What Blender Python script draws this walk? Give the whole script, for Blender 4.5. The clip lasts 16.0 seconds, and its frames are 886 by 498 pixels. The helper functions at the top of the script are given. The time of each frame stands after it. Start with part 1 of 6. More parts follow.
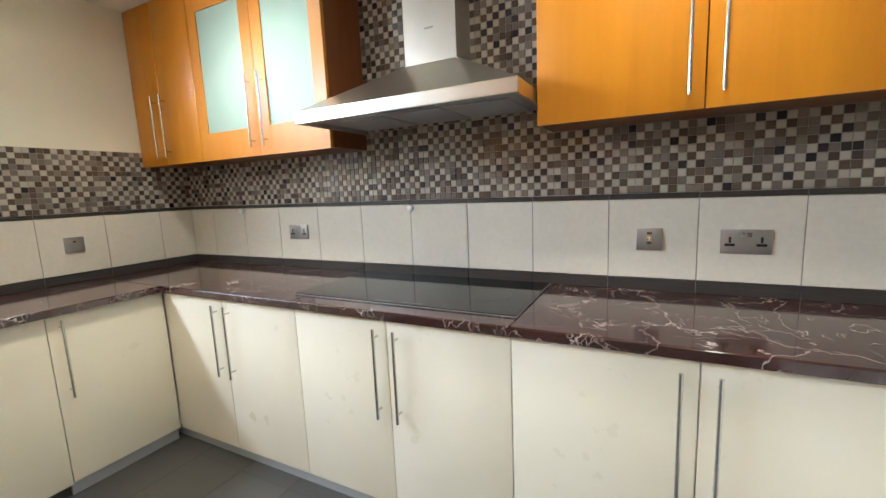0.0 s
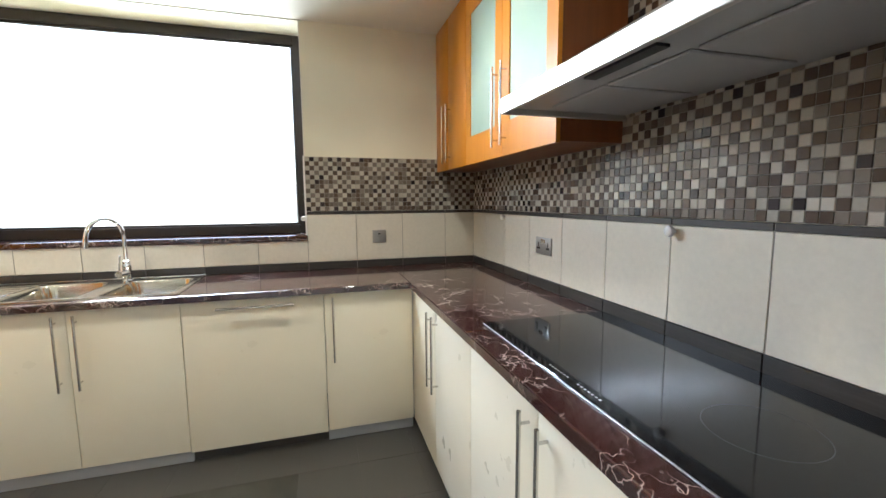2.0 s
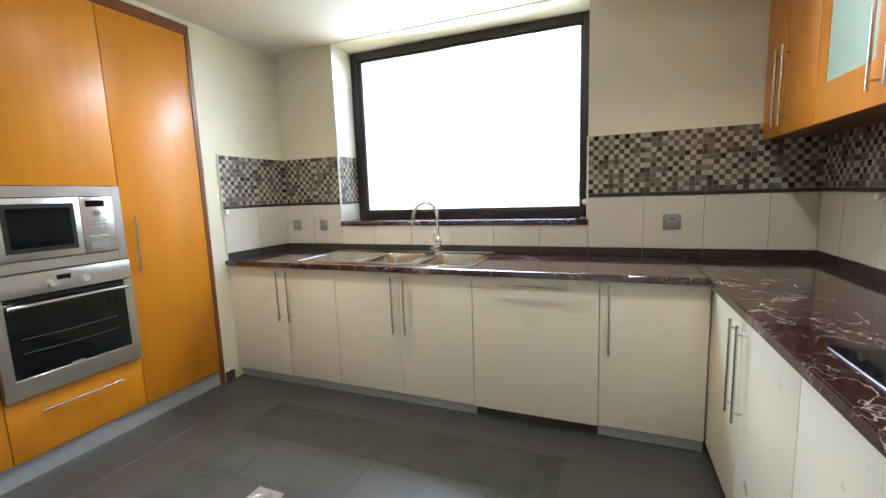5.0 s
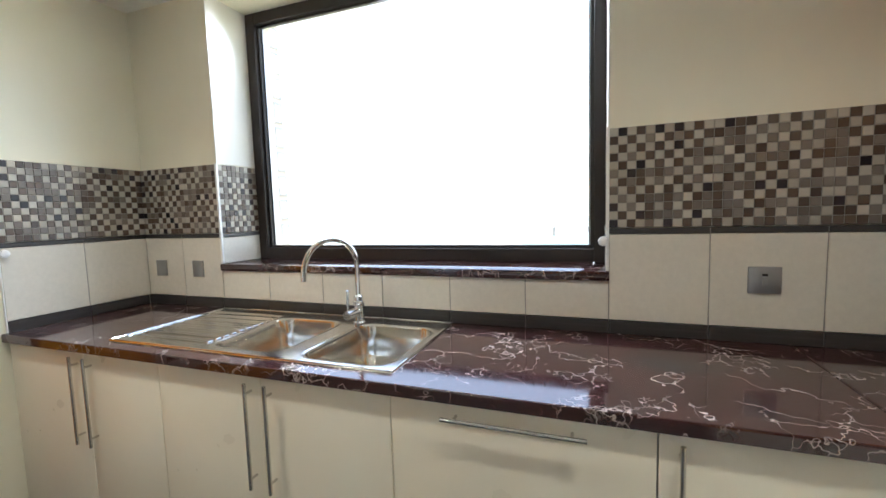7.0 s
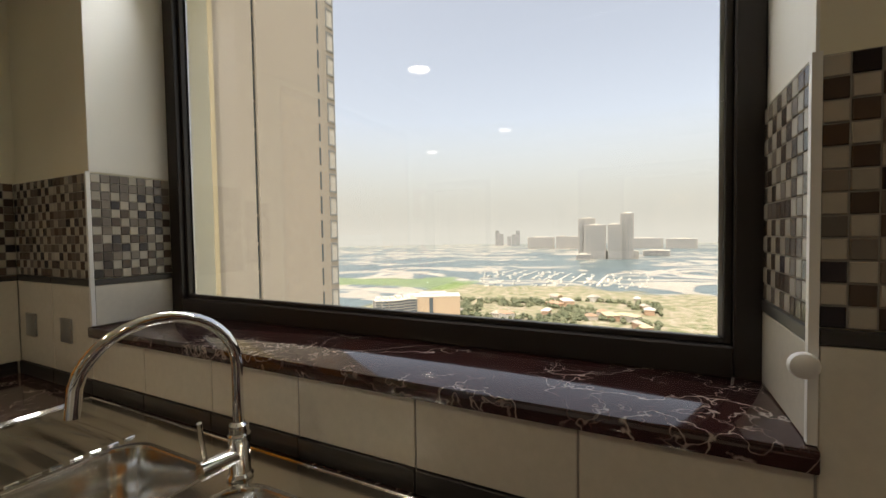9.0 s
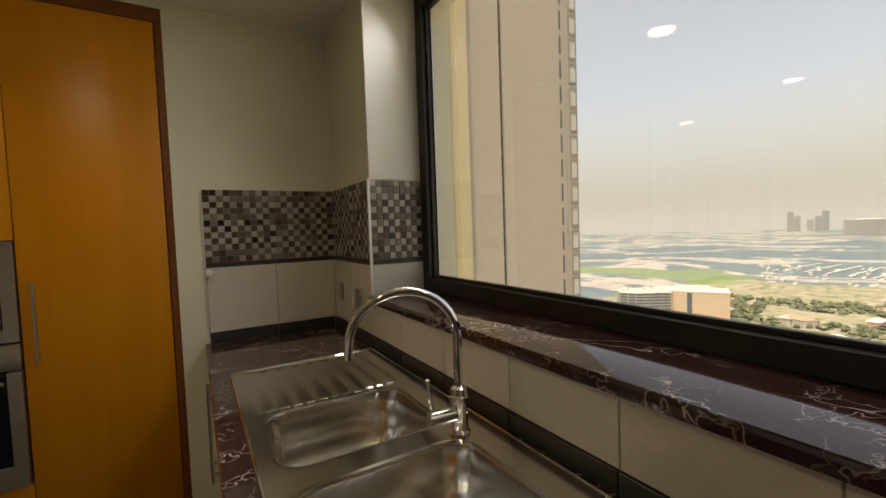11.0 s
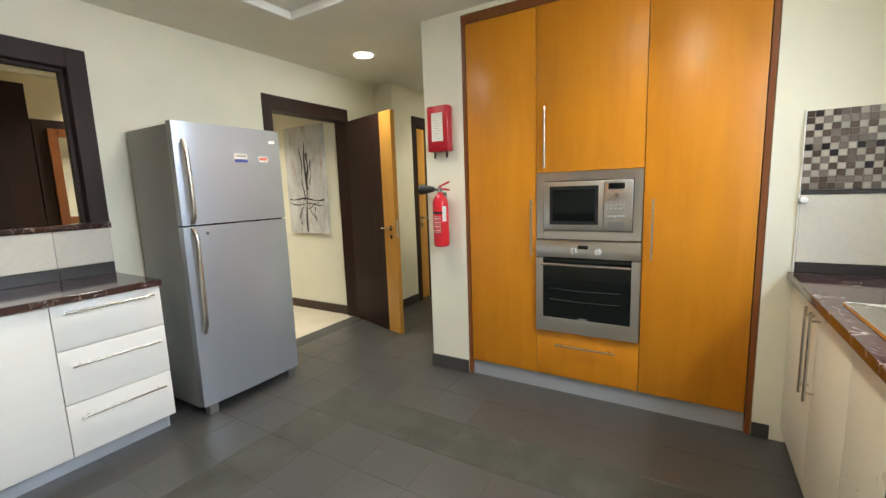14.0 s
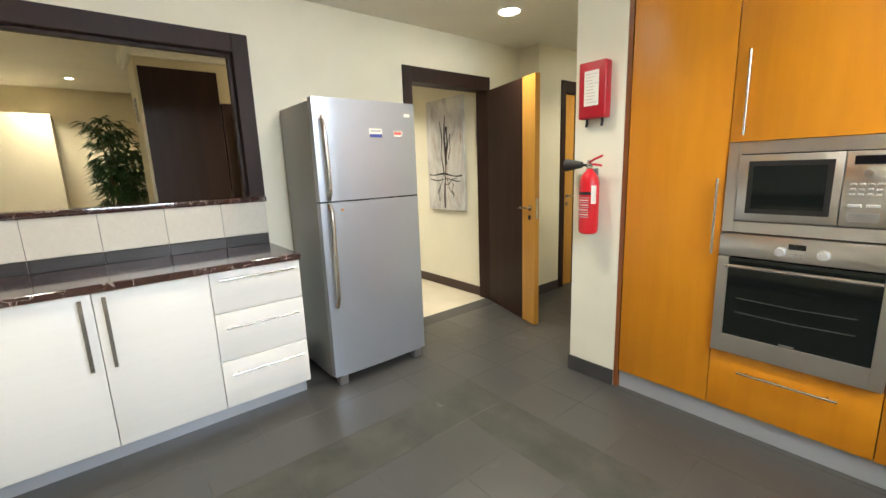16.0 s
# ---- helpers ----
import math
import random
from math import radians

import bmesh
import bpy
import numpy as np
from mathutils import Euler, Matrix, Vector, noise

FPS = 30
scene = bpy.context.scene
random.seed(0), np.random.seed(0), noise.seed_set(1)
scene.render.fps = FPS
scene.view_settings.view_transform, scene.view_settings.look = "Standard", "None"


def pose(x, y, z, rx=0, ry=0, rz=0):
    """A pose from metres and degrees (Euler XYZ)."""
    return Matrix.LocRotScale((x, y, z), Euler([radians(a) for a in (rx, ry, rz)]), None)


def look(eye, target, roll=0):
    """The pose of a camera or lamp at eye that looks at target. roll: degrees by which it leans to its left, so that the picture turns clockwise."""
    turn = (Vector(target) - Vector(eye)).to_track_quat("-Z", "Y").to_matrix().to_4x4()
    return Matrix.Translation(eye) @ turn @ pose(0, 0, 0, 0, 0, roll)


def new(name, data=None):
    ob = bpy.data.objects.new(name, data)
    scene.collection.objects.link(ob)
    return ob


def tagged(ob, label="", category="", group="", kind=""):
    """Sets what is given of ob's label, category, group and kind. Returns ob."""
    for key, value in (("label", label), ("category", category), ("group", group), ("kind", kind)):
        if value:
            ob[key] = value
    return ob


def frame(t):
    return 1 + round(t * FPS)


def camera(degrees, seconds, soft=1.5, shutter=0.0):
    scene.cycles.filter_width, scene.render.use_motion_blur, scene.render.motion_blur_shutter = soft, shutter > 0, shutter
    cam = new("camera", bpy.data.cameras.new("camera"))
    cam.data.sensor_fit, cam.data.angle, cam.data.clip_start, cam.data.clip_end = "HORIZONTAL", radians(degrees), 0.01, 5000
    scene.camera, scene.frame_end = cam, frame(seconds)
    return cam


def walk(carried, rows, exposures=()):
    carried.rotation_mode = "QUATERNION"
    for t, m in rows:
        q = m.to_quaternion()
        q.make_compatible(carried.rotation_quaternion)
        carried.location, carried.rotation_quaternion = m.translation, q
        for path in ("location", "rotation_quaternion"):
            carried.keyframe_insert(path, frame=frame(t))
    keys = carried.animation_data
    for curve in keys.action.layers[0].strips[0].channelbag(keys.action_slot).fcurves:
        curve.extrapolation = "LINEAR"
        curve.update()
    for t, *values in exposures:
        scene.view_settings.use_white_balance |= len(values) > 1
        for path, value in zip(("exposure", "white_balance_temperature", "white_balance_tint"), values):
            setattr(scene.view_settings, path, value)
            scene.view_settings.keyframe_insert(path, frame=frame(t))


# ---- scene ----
cam = camera(93.7, 16.0)
PATH = [
    (0, (3.001, -1.879, 1.349), (2.097, -0.119, 1.062), -2.4),
    (0.5, (3.003, -1.636, 1.341), (1.86, -0.02, 1.056), -2.1),
    (1, (3.036, -1.424, 1.351), (1.622, -0.04, 1.063), -2.0),
    (1.5, (2.973, -1.249, 1.342), (1.302, -0.185, 1.071), -1.4),
    (2, (2.956, -1.112, 1.355), (1.048, -0.555, 1.129), -0.4),
    (2.5, (2.992, -0.985, 1.356), (1.009, -1.091, 1.12), -0.1),
    (3, (3.059, -0.969, 1.351), (1.166, -1.565, 1.102), -0.4),
    (3.2, (3.08, -0.974, 1.346), (1.229, -1.687, 1.093), -0.7),
    (5.5, (2.652, -1.126, 1.333), (0.808, -1.853, 1.065), -2.3),
    (6, (2.339, -1.164, 1.353), (0.475, -1.842, 1.096), -2.2),
    (6.5, (2.009, -1.186, 1.356), (0.138, -1.856, 1.137), -2.1),
    (7, (1.668, -1.254, 1.373), (-0.202, -1.941, 1.198), -1.7),
    (7.5, (1.378, -1.286, 1.403), (-0.482, -2.003, 1.244), -1.6),
    (8, (1.114, -1.338, 1.424), (-0.735, -2.087, 1.293), -1.6),
    (8.2, (1.014, -1.368, 1.423), (-0.825, -2.147, 1.309), -1.4),
    (10.5, (0.577, -1.42, 1.451), (-0.816, -2.853, 1.374), -1.6),
    (11, (0.688, -1.337, 1.429), (-0.337, -3.052, 1.33), -2.0),
    (11.5, (0.822, -1.216, 1.389), (0.197, -3.112, 1.274), -1.9),
    (12, (0.905, -1.165, 1.353), (0.691, -3.15, 1.222), -1.9),
    (12.5, (0.968, -1.143, 1.359), (1.116, -3.129, 1.178), -1.6),
    (13, (1.014, -1.126, 1.354), (1.493, -3.056, 1.139), -1.6),
    (13.5, (1.04, -1.115, 1.359), (1.822, -2.938, 1.105), -1.8),
    (14, (1.077, -1.098, 1.359), (2.104, -2.791, 1.075), -2.0),
    (14.5, (1.102, -1.098, 1.375), (2.322, -2.649, 1.054), -2.0),
    (15, (1.127, -1.11, 1.371), (2.484, -2.538, 1.025), -2.0),
    (15.5, (1.172, -1.204, 1.372), (2.624, -2.531, 1.01), -2.1),
    (16, (1.248, -1.384, 1.371), (2.773, -2.62, 0.99), -2.1),
]
EXPOSURES = [(0, 3.05, 5850, 8), (2.5, 2.85, 5800, 8), (3.2, 2.65, 5850, 8), (5.5, 2.65, 5700, 8), (6.5, 2.65, 5700, 9), (7, 2.5, 5600, 9), (7.5, 2.05, 5700, 9), (8, 1.35, 5950, 9), (8.2, 1.15, 6300, 10), (10.5, 0.45, 7600, 12), (11, 0.5, 7900, 12), (11.5, 0.8, 8300, 14), (12, 1.55, 8200, 20), (12.5, 2.1, 7400, 20), (13.5, 2.55, 6150, 8), (14, 2.65, 6050, 7), (15, 2.7, 6050, 7), (16, 2.9, 6250, 8)]
walk(cam, [(t, look(eye, target, roll)) for t, eye, target, roll in PATH], EXPOSURES)

import collections

# ---- light ----
world = bpy.data.worlds.new("sky")
scene.world = world
world.use_nodes = True
wn = world.node_tree
sky = wn.nodes.new("ShaderNodeTexSky")
sky.sky_type = "NISHITA"
sky.sun_disc = False
sky.sun_elevation = radians(62)
sky.sun_rotation = radians(100)
sky.dust_density = 5.0
sky.air_density = 1.0
hsv = wn.nodes.new("ShaderNodeHueSaturation")
hsv.inputs["Saturation"].default_value = 0.55
hsv.inputs["Value"].default_value = 1.3
wn.links.new(sky.outputs["Color"], hsv.inputs["Color"])
wn.links.new(hsv.outputs["Color"], wn.nodes["Background"].inputs["Color"])
wn.nodes["Background"].inputs["Strength"].default_value = 0.15

sun = new("sun", bpy.data.lights.new("sun", "SUN"))
sun.data.energy = 2.4
sun.data.angle = radians(0.5)
sun.data.color = (1.0, 0.95, 0.86)
sun.matrix_world = look((40, 30, 100), (0, 8, 0))

LAMP_COLOR = (1.0, 0.89, 0.70)


def lamp_at(name, x, y, z, power, size=0.12, color=LAMP_COLOR):
    ob = new(name, bpy.data.lights.new(name, "AREA"))
    ob.data.shape, ob.data.size, ob.data.energy, ob.data.color = "DISK", size, power, color
    ob.data.spread = radians(125)
    ob.location = (x, y, z)
    return ob


TRAY = (0.92, 3.46, -3.16, -0.42)
CEIL, TRAY_TOP = 2.52, 2.56
DOWNLIGHTS = [(1.18, -2.82, TRAY_TOP), (3.05, -2.83, TRAY_TOP), (1.18, -0.80, TRAY_TOP), (3.05, -0.80, TRAY_TOP), (3.55, -3.98, CEIL)]
for lx, ly, lz in DOWNLIGHTS:
    lamp_at("downlight_lamp", lx, ly, lz - 0.012, 1.15 if ly > -1 else 1.65)
lamp_at("hall_lamp", 3.35, -5.7, CEIL - 0.012, 1.6)
lamp_at("dining_lamp", 6.6, 0.2, 2.58, 3.0)
lamp_at("dining_lamp", 5.6, -3.3, 2.58, 5.0)
lamp_at("dining_lamp", 8.2, -1.0, 2.58, 3.0)


# added strip lamp behind the window head, no real fitting, boosts the sky's light
daylight_fill = new("window_daylight_fill", bpy.data.lights.new("window_daylight_fill", "AREA"))
daylight_fill.data.shape, daylight_fill.data.size, daylight_fill.data.size_y = "RECTANGLE", 1.75, 0.11
daylight_fill.data.spread = radians(128)
daylight_fill.data.energy, daylight_fill.data.color = 7.5, (0.84, 0.91, 1.0)
daylight_fill.matrix_world = look((-0.345, -2.16, 2.385), (3.2, -1.6, 0.2))

# ---- materials ----
def mat_new(name, color=(0.5, 0.5, 0.5), rough=0.5, metal=0.0, coat=0.0, spec=None):
    m = bpy.data.materials.new(name)
    m.use_nodes = True
    b = m.node_tree.nodes["Principled BSDF"]
    b.inputs["Base Color"].default_value = (*color, 1)
    b.inputs["Roughness"].default_value = rough
    b.inputs["Metallic"].default_value = metal
    b.inputs["Coat Weight"].default_value = coat
    if spec is not None:
        b.inputs["Specular IOR Level"].default_value = spec
    return m, m.node_tree, b


def coords(nt, scale=(1, 1, 1), kind="Object"):
    tc = nt.nodes.new("ShaderNodeTexCoord")
    mp = nt.nodes.new("ShaderNodeMapping")
    mp.inputs["Scale"].default_value = scale
    nt.links.new(tc.outputs[kind], mp.inputs["Vector"])
    return mp.outputs["Vector"]


def noise_tex(nt, vec, scale, detail=4, rough=0.55, dist=0.0):
    n = nt.nodes.new("ShaderNodeTexNoise")
    n.inputs["Scale"].default_value = scale
    n.inputs["Detail"].default_value = detail
    n.inputs["Roughness"].default_value = rough
    n.inputs["Distortion"].default_value = dist
    nt.links.new(vec, n.inputs["Vector"])
    return n


def ramp(nt, fac, stops):
    r = nt.nodes.new("ShaderNodeValToRGB")
    e = r.color_ramp.elements
    while len(e) < len(stops):
        e.new(0.5)
    for el, (p, c) in zip(e, stops):
        el.position = p
        el.color = (*c, 1) if len(c) == 3 else c
    nt.links.new(fac, r.inputs["Fac"])
    return r.outputs["Color"]


def mix(nt, a, b, fac, mode="MIX"):
    m = nt.nodes.new("ShaderNodeMix")
    m.data_type, m.blend_type = "RGBA", mode
    for sock, v in ((m.inputs[6], a), (m.inputs[7], b), (m.inputs[0], fac)):
        if isinstance(v, (int, float)):
            sock.default_value = v
        elif isinstance(v, tuple):
            sock.default_value = (*v, 1)
        else:
            nt.links.new(v, sock)
    return m.outputs[2]


def math_node(nt, op, a, b=0.0, clamp=False):
    m = nt.nodes.new("ShaderNodeMath")
    m.operation, m.use_clamp = op, clamp
    for i, v in enumerate((a, b)):
        if isinstance(v, (int, float)):
            m.inputs[i].default_value = v
        else:
            nt.links.new(v, m.inputs[i])
    return m.outputs[0]


def bump(nt, b, height, strength, dist=0.002):
    n = nt.nodes.new("ShaderNodeBump")
    n.inputs["Strength"].default_value = strength
    n.inputs["Distance"].default_value = dist
    nt.links.new(height, n.inputs["Height"])
    nt.links.new(n.outputs["Normal"], b.inputs["Normal"])


def piece_random(nt):
    a = nt.nodes.new("ShaderNodeObjectInfo").outputs["Random"]
    g = nt.nodes.new("ShaderNodeNewGeometry").outputs["Random Per Island"]
    return math_node(nt, "FRACT", math_node(nt, "ADD", a, g))


def painted(name, color, rough=0.6, tone=0.04, grain=60, strength=0.12):
    m, nt, b = mat_new(name, color, rough)
    v = coords(nt)
    big = noise_tex(nt, v, 1.3, 3)
    dark = tuple(c * (1 - tone * 2) for c in color)
    light = tuple(min(1, c * (1 + tone)) for c in color)
    c = ramp(nt, big.outputs["Fac"], [(0.3, dark), (0.7, light)])
    nt.links.new(c, b.inputs["Base Color"])
    bump(nt, b, noise_tex(nt, v, grain, 5).outputs["Fac"], strength)
    return m


M_WALL = painted("cream_wall_paint", (0.80, 0.765, 0.615), 0.55)
M_CEIL = painted("ceiling_paint", (0.80, 0.775, 0.68), 0.7)
M_REVEAL = painted("white_plaster", (0.80, 0.79, 0.74), 0.55)
M_FAR_WALL = painted("warm_wall_paint", (0.74, 0.65, 0.45), 0.6)


def laminate():
    m, nt, b = mat_new("cream_laminate", (0.80, 0.75, 0.615), 0.32)
    v = coords(nt)
    n = noise_tex(nt, v, 2.2, 3)
    c = ramp(nt, n.outputs["Fac"], [(0.3, (0.78, 0.73, 0.595)), (0.7, (0.82, 0.775, 0.64))])
    nt.links.new(c, b.inputs["Base Color"])
    r = noise_tex(nt, v, 9, 4)
    nt.links.new(ramp(nt, r.outputs["Fac"], [(0.3, (0.27,) * 3), (0.75, (0.40,) * 3)]), b.inputs["Roughness"])
    return m


M_CREAM = laminate()


def white_laminate():
    m, nt, b = mat_new("white_wood_laminate", (0.78, 0.76, 0.71), 0.35)
    v = coords(nt, (2.5, 2.5, 40))
    n = noise_tex(nt, v, 1.0, 5, 0.6, 0.3)
    c = ramp(nt, n.outputs["Fac"], [(0.3, (0.79, 0.768, 0.71)), (0.7, (0.81, 0.792, 0.738))])
    nt.links.new(c, b.inputs["Base Color"])
    return m


M_WHITE_LAM = white_laminate()


def wood(name, a, b_, c_, rough=0.36, stretch=(9, 9, 0.6), figure=3.0, streak=0.6):
    m, nt, b = mat_new(name, a, rough, coat=0.10)
    b.inputs["Coat Roughness"].default_value = 0.30
    v = coords(nt, stretch)
    n = noise_tex(nt, v, 1.6, 7, 0.62, 0.5)
    fine = noise_tex(nt, coords(nt, (90, 90, 3)), 2.0, 3, 0.6)
    fig = noise_tex(nt, coords(nt, (2.5, 2.5, 0.8)), figure, 3)
    c1 = ramp(nt, n.outputs["Fac"], [(0.28, a), (0.5, b_), (0.75, c_)])
    c2 = mix(nt, c1, (0.92, 0.88, 0.84), math_node(nt, "MULTIPLY", fine.outputs["Fac"], streak), "MULTIPLY")
    c3 = mix(nt, c2, ramp(nt, fig.outputs["Fac"], [(0.3, (0.86, 0.82, 0.78)), (0.7, (1.0, 1.0, 1.0))]), 0.6, "MULTIPLY")
    nt.links.new(c3, b.inputs["Base Color"])
    bump(nt, b, fine.outputs["Fac"], 0.05, 0.0006)
    return m


M_WOOD = wood("orange_cherry_veneer", (0.60, 0.225, 0.006), (0.645, 0.250, 0.008), (0.68, 0.272, 0.010), streak=0.3)
# cabinet sides carry their shade in this darker cherry; also the reddish mirror frame
M_WOOD_SIDE = wood("reddish_and_shaded_cherry", (0.17, 0.052, 0.012), (0.21, 0.066, 0.015), (0.25, 0.082, 0.018))
M_DOOR_WOOD = wood("honey_veneer", (0.50, 0.24, 0.04), (0.60, 0.31, 0.055), (0.66, 0.35, 0.07))
M_DARK = wood("wenge_veneer", (0.019, 0.008, 0.006), (0.026, 0.011, 0.008), (0.036, 0.015, 0.010), 0.5)
M_DARK.node_tree.nodes["Principled BSDF"].inputs["Coat Weight"].default_value = 0.0
M_DARK.node_tree.nodes["Principled BSDF"].inputs["Specular IOR Level"].default_value = 0.3


def marble(name, base_a, base_b, vein, scale=1.0, amount=0.5):
    m, nt, b = mat_new(name, base_a, 0.13)
    v = coords(nt, (scale, scale, scale))
    warp = noise_tex(nt, v, 2.4, 5, 0.6)
    wv = nt.nodes.new("ShaderNodeVectorMath")
    wv.operation = "MULTIPLY_ADD"
    nt.links.new(warp.outputs["Color"], wv.inputs[0])
    wv.inputs[1].default_value = (0.75, 0.75, 0.75)
    nt.links.new(v, wv.inputs[2])
    warp2 = noise_tex(nt, v, 16, 4, 0.6)
    wv2 = nt.nodes.new("ShaderNodeVectorMath")
    wv2.operation = "MULTIPLY_ADD"
    nt.links.new(warp2.outputs["Color"], wv2.inputs[0])
    wv2.inputs[1].default_value = (0.05, 0.05, 0.05)
    nt.links.new(wv.outputs[0], wv2.inputs[2])

    def veins(s, w, lo, hi, mask_scale):
        vo = nt.nodes.new("ShaderNodeTexVoronoi")
        vo.feature = "DISTANCE_TO_EDGE"
        vo.inputs["Scale"].default_value = s
        nt.links.new(wv2.outputs[0], vo.inputs["Vector"])
        line = ramp(nt, vo.outputs["Distance"], [(0.0, (1, 1, 1)), (w * 0.4, (0.7, 0.7, 0.7)), (w, (0, 0, 0))])
        mask = ramp(nt, noise_tex(nt, v, mask_scale, 3, 0.6).outputs["Fac"], [(lo, (0, 0, 0)), (hi, (1, 1, 1))])
        return math_node(nt, "MULTIPLY", line, mask, True)

    big = veins(2.6, 0.010, 0.41, 0.53, 3.0)
    small = veins(8.0, 0.023, 0.46, 0.58, 5.0)
    tot = math_node(nt, "MAXIMUM", big, math_node(nt, "MULTIPLY", small, 0.85))
    ground_c = ramp(nt, noise_tex(nt, v, 7, 6, 0.65).outputs["Fac"], [(0.3, base_a), (0.72, base_b)])
    c = mix(nt, ground_c, vein, math_node(nt, "MULTIPLY", tot, amount, True))
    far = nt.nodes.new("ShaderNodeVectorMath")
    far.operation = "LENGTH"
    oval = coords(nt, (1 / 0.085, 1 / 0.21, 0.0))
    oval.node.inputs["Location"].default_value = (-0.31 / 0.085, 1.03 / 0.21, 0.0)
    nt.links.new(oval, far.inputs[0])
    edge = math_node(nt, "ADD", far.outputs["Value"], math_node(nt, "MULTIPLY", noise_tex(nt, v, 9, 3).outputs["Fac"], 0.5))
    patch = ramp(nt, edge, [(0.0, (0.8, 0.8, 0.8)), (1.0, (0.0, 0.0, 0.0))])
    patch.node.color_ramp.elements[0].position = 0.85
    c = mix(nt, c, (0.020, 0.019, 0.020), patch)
    nt.links.new(c, b.inputs["Base Color"])
    nt.links.new(ramp(nt, noise_tex(nt, v, 20, 4).outputs["Fac"], [(0.3, (0.06,) * 3), (0.8, (0.13,) * 3)]), b.inputs["Roughness"])
    return m


M_MARBLE = marble("burgundy_marble", (0.024, 0.009, 0.010), (0.058, 0.021, 0.019), (0.58, 0.51, 0.46), 1.0, 0.80)
M_MARBLE.node_tree.nodes["Principled BSDF"].inputs["IOR"].default_value = 1.8


def slate(name, base, spread, rough, bumpy, scale=22.0):
    m, nt, b = mat_new(name, base, rough)
    v = coords(nt, kind="Object")
    geo = nt.nodes.new("ShaderNodeNewGeometry")
    n = noise_tex(nt, geo.outputs["Position"], 5, 6, 0.65)
    f = noise_tex(nt, geo.outputs["Position"], scale * 4, 5, 0.7)
    hi = tuple(c * (1 + spread) for c in base)
    lo = tuple(c * (1 - spread) for c in base)
    c = ramp(nt, n.outputs["Fac"], [(0.3, lo), (0.7, hi)])
    c = mix(nt, c, ramp(nt, piece_random(nt), [(0.0, (0.96, 0.96, 0.96)), (1.0, (1.03, 1.03, 1.02))]), 1.0, "MULTIPLY")
    dust = ramp(nt, noise_tex(nt, geo.outputs["Position"], 2.6, 5, 0.7).outputs["Fac"], [(0.70, (0, 0, 0)), (0.85, (0.14, 0.14, 0.14))])
    c = mix(nt, c, (0.30, 0.29, 0.27), dust)
    nt.links.new(c, b.inputs["Base Color"])
    nt.links.new(ramp(nt, n.outputs["Fac"], [(0.25, (rough - 0.02,) * 3), (0.8, (rough + 0.03,) * 3)]), b.inputs["Roughness"])
    bump(nt, b, f.outputs["Fac"], bumpy, 0.004)
    return m


M_FLOOR = slate("dark_porcelain", (0.061, 0.059, 0.055), 0.05, 0.33, 0.03)
M_FLOOR_ROUGH = slate("textured_slate", (0.047, 0.0475, 0.038), 0.45, 0.55, 0.9, 30)
M_SKIRT = slate("skirting_tile", (0.055, 0.052, 0.05), 0.12, 0.4, 0.05)
M_GROUT = painted("dark_grout", (0.058, 0.056, 0.052), 0.6)
M_TILE_GROUT = painted("grey_grout", (0.30, 0.28, 0.25), 0.85)


def glazed(name, a, b_, rough=0.18):
    m, nt, b = mat_new(name, a, rough)
    c = ramp(nt, piece_random(nt), [(0.0, a), (1.0, b_)])
    v = nt.nodes.new("ShaderNodeNewGeometry").outputs["Position"]
    n = noise_tex(nt, v, 55, 4, 0.6)
    c = mix(nt, c, ramp(nt, n.outputs["Fac"], [(0.3, (0.9, 0.9, 0.9)), (0.7, (1, 1, 1))]), 0.7, "MULTIPLY")
    nt.links.new(c, b.inputs["Base Color"])
    bump(nt, b, n.outputs["Fac"], 0.06, 0.001)
    return m


M_TILE = glazed("ivory_glazed_tile", (0.69, 0.645, 0.55), (0.73, 0.685, 0.59), 0.22)
M_MOS = [glazed("mosaic_cream", (0.38, 0.345, 0.285), (0.54, 0.495, 0.42)), glazed("mosaic_taupe", (0.135, 0.112, 0.092), (0.23, 0.195, 0.165)),
         glazed("mosaic_brown", (0.068, 0.047, 0.037), (0.125, 0.090, 0.068)), glazed("mosaic_black", (0.016, 0.013, 0.017), (0.042, 0.032, 0.036))]
M_BORDER = wood("charcoal_strip_tile", (0.030, 0.027, 0.026), (0.041, 0.037, 0.035), (0.060, 0.055, 0.052), 0.4, (3, 3, 60))


def brushed(name, color, rough, aniso=(3, 3, 420)):
    m, nt, b = mat_new(name, color, rough, 1.0)
    n = noise_tex(nt, coords(nt, aniso), 3.0, 4, 0.6)
    nt.links.new(ramp(nt, n.outputs["Fac"], [(0.3, (rough * 0.95,) * 3), (0.7, (rough * 1.06,) * 3)]), b.inputs["Roughness"])
    blot = noise_tex(nt, coords(nt), 3.0, 3)
    nt.links.new(ramp(nt, blot.outputs["Fac"], [(0.3, tuple(c * 0.965 for c in color)), (0.7, color)]), b.inputs["Base Color"])
    return m


M_STEEL = brushed("brushed_steel", (0.70, 0.68, 0.645), 0.30)
M_SINK = brushed("satin_sink_steel", (0.70, 0.675, 0.62), 0.16, (6, 160, 6))
M_HANDLE = brushed("satin_nickel", (0.62, 0.60, 0.56), 0.25)
M_PLINTH = brushed("silver_plinth", (0.46, 0.48, 0.51), 0.38, (3, 3, 120))
M_PLINTH.node_tree.nodes["Principled BSDF"].inputs["Metallic"].default_value = 0.35
M_CHROME = mat_new("chrome", (0.80, 0.80, 0.80), 0.06, 1.0)[0]
M_FRIDGE = brushed("silver_fridge_skin", (0.49, 0.53, 0.59), 0.36, (2, 2, 60))
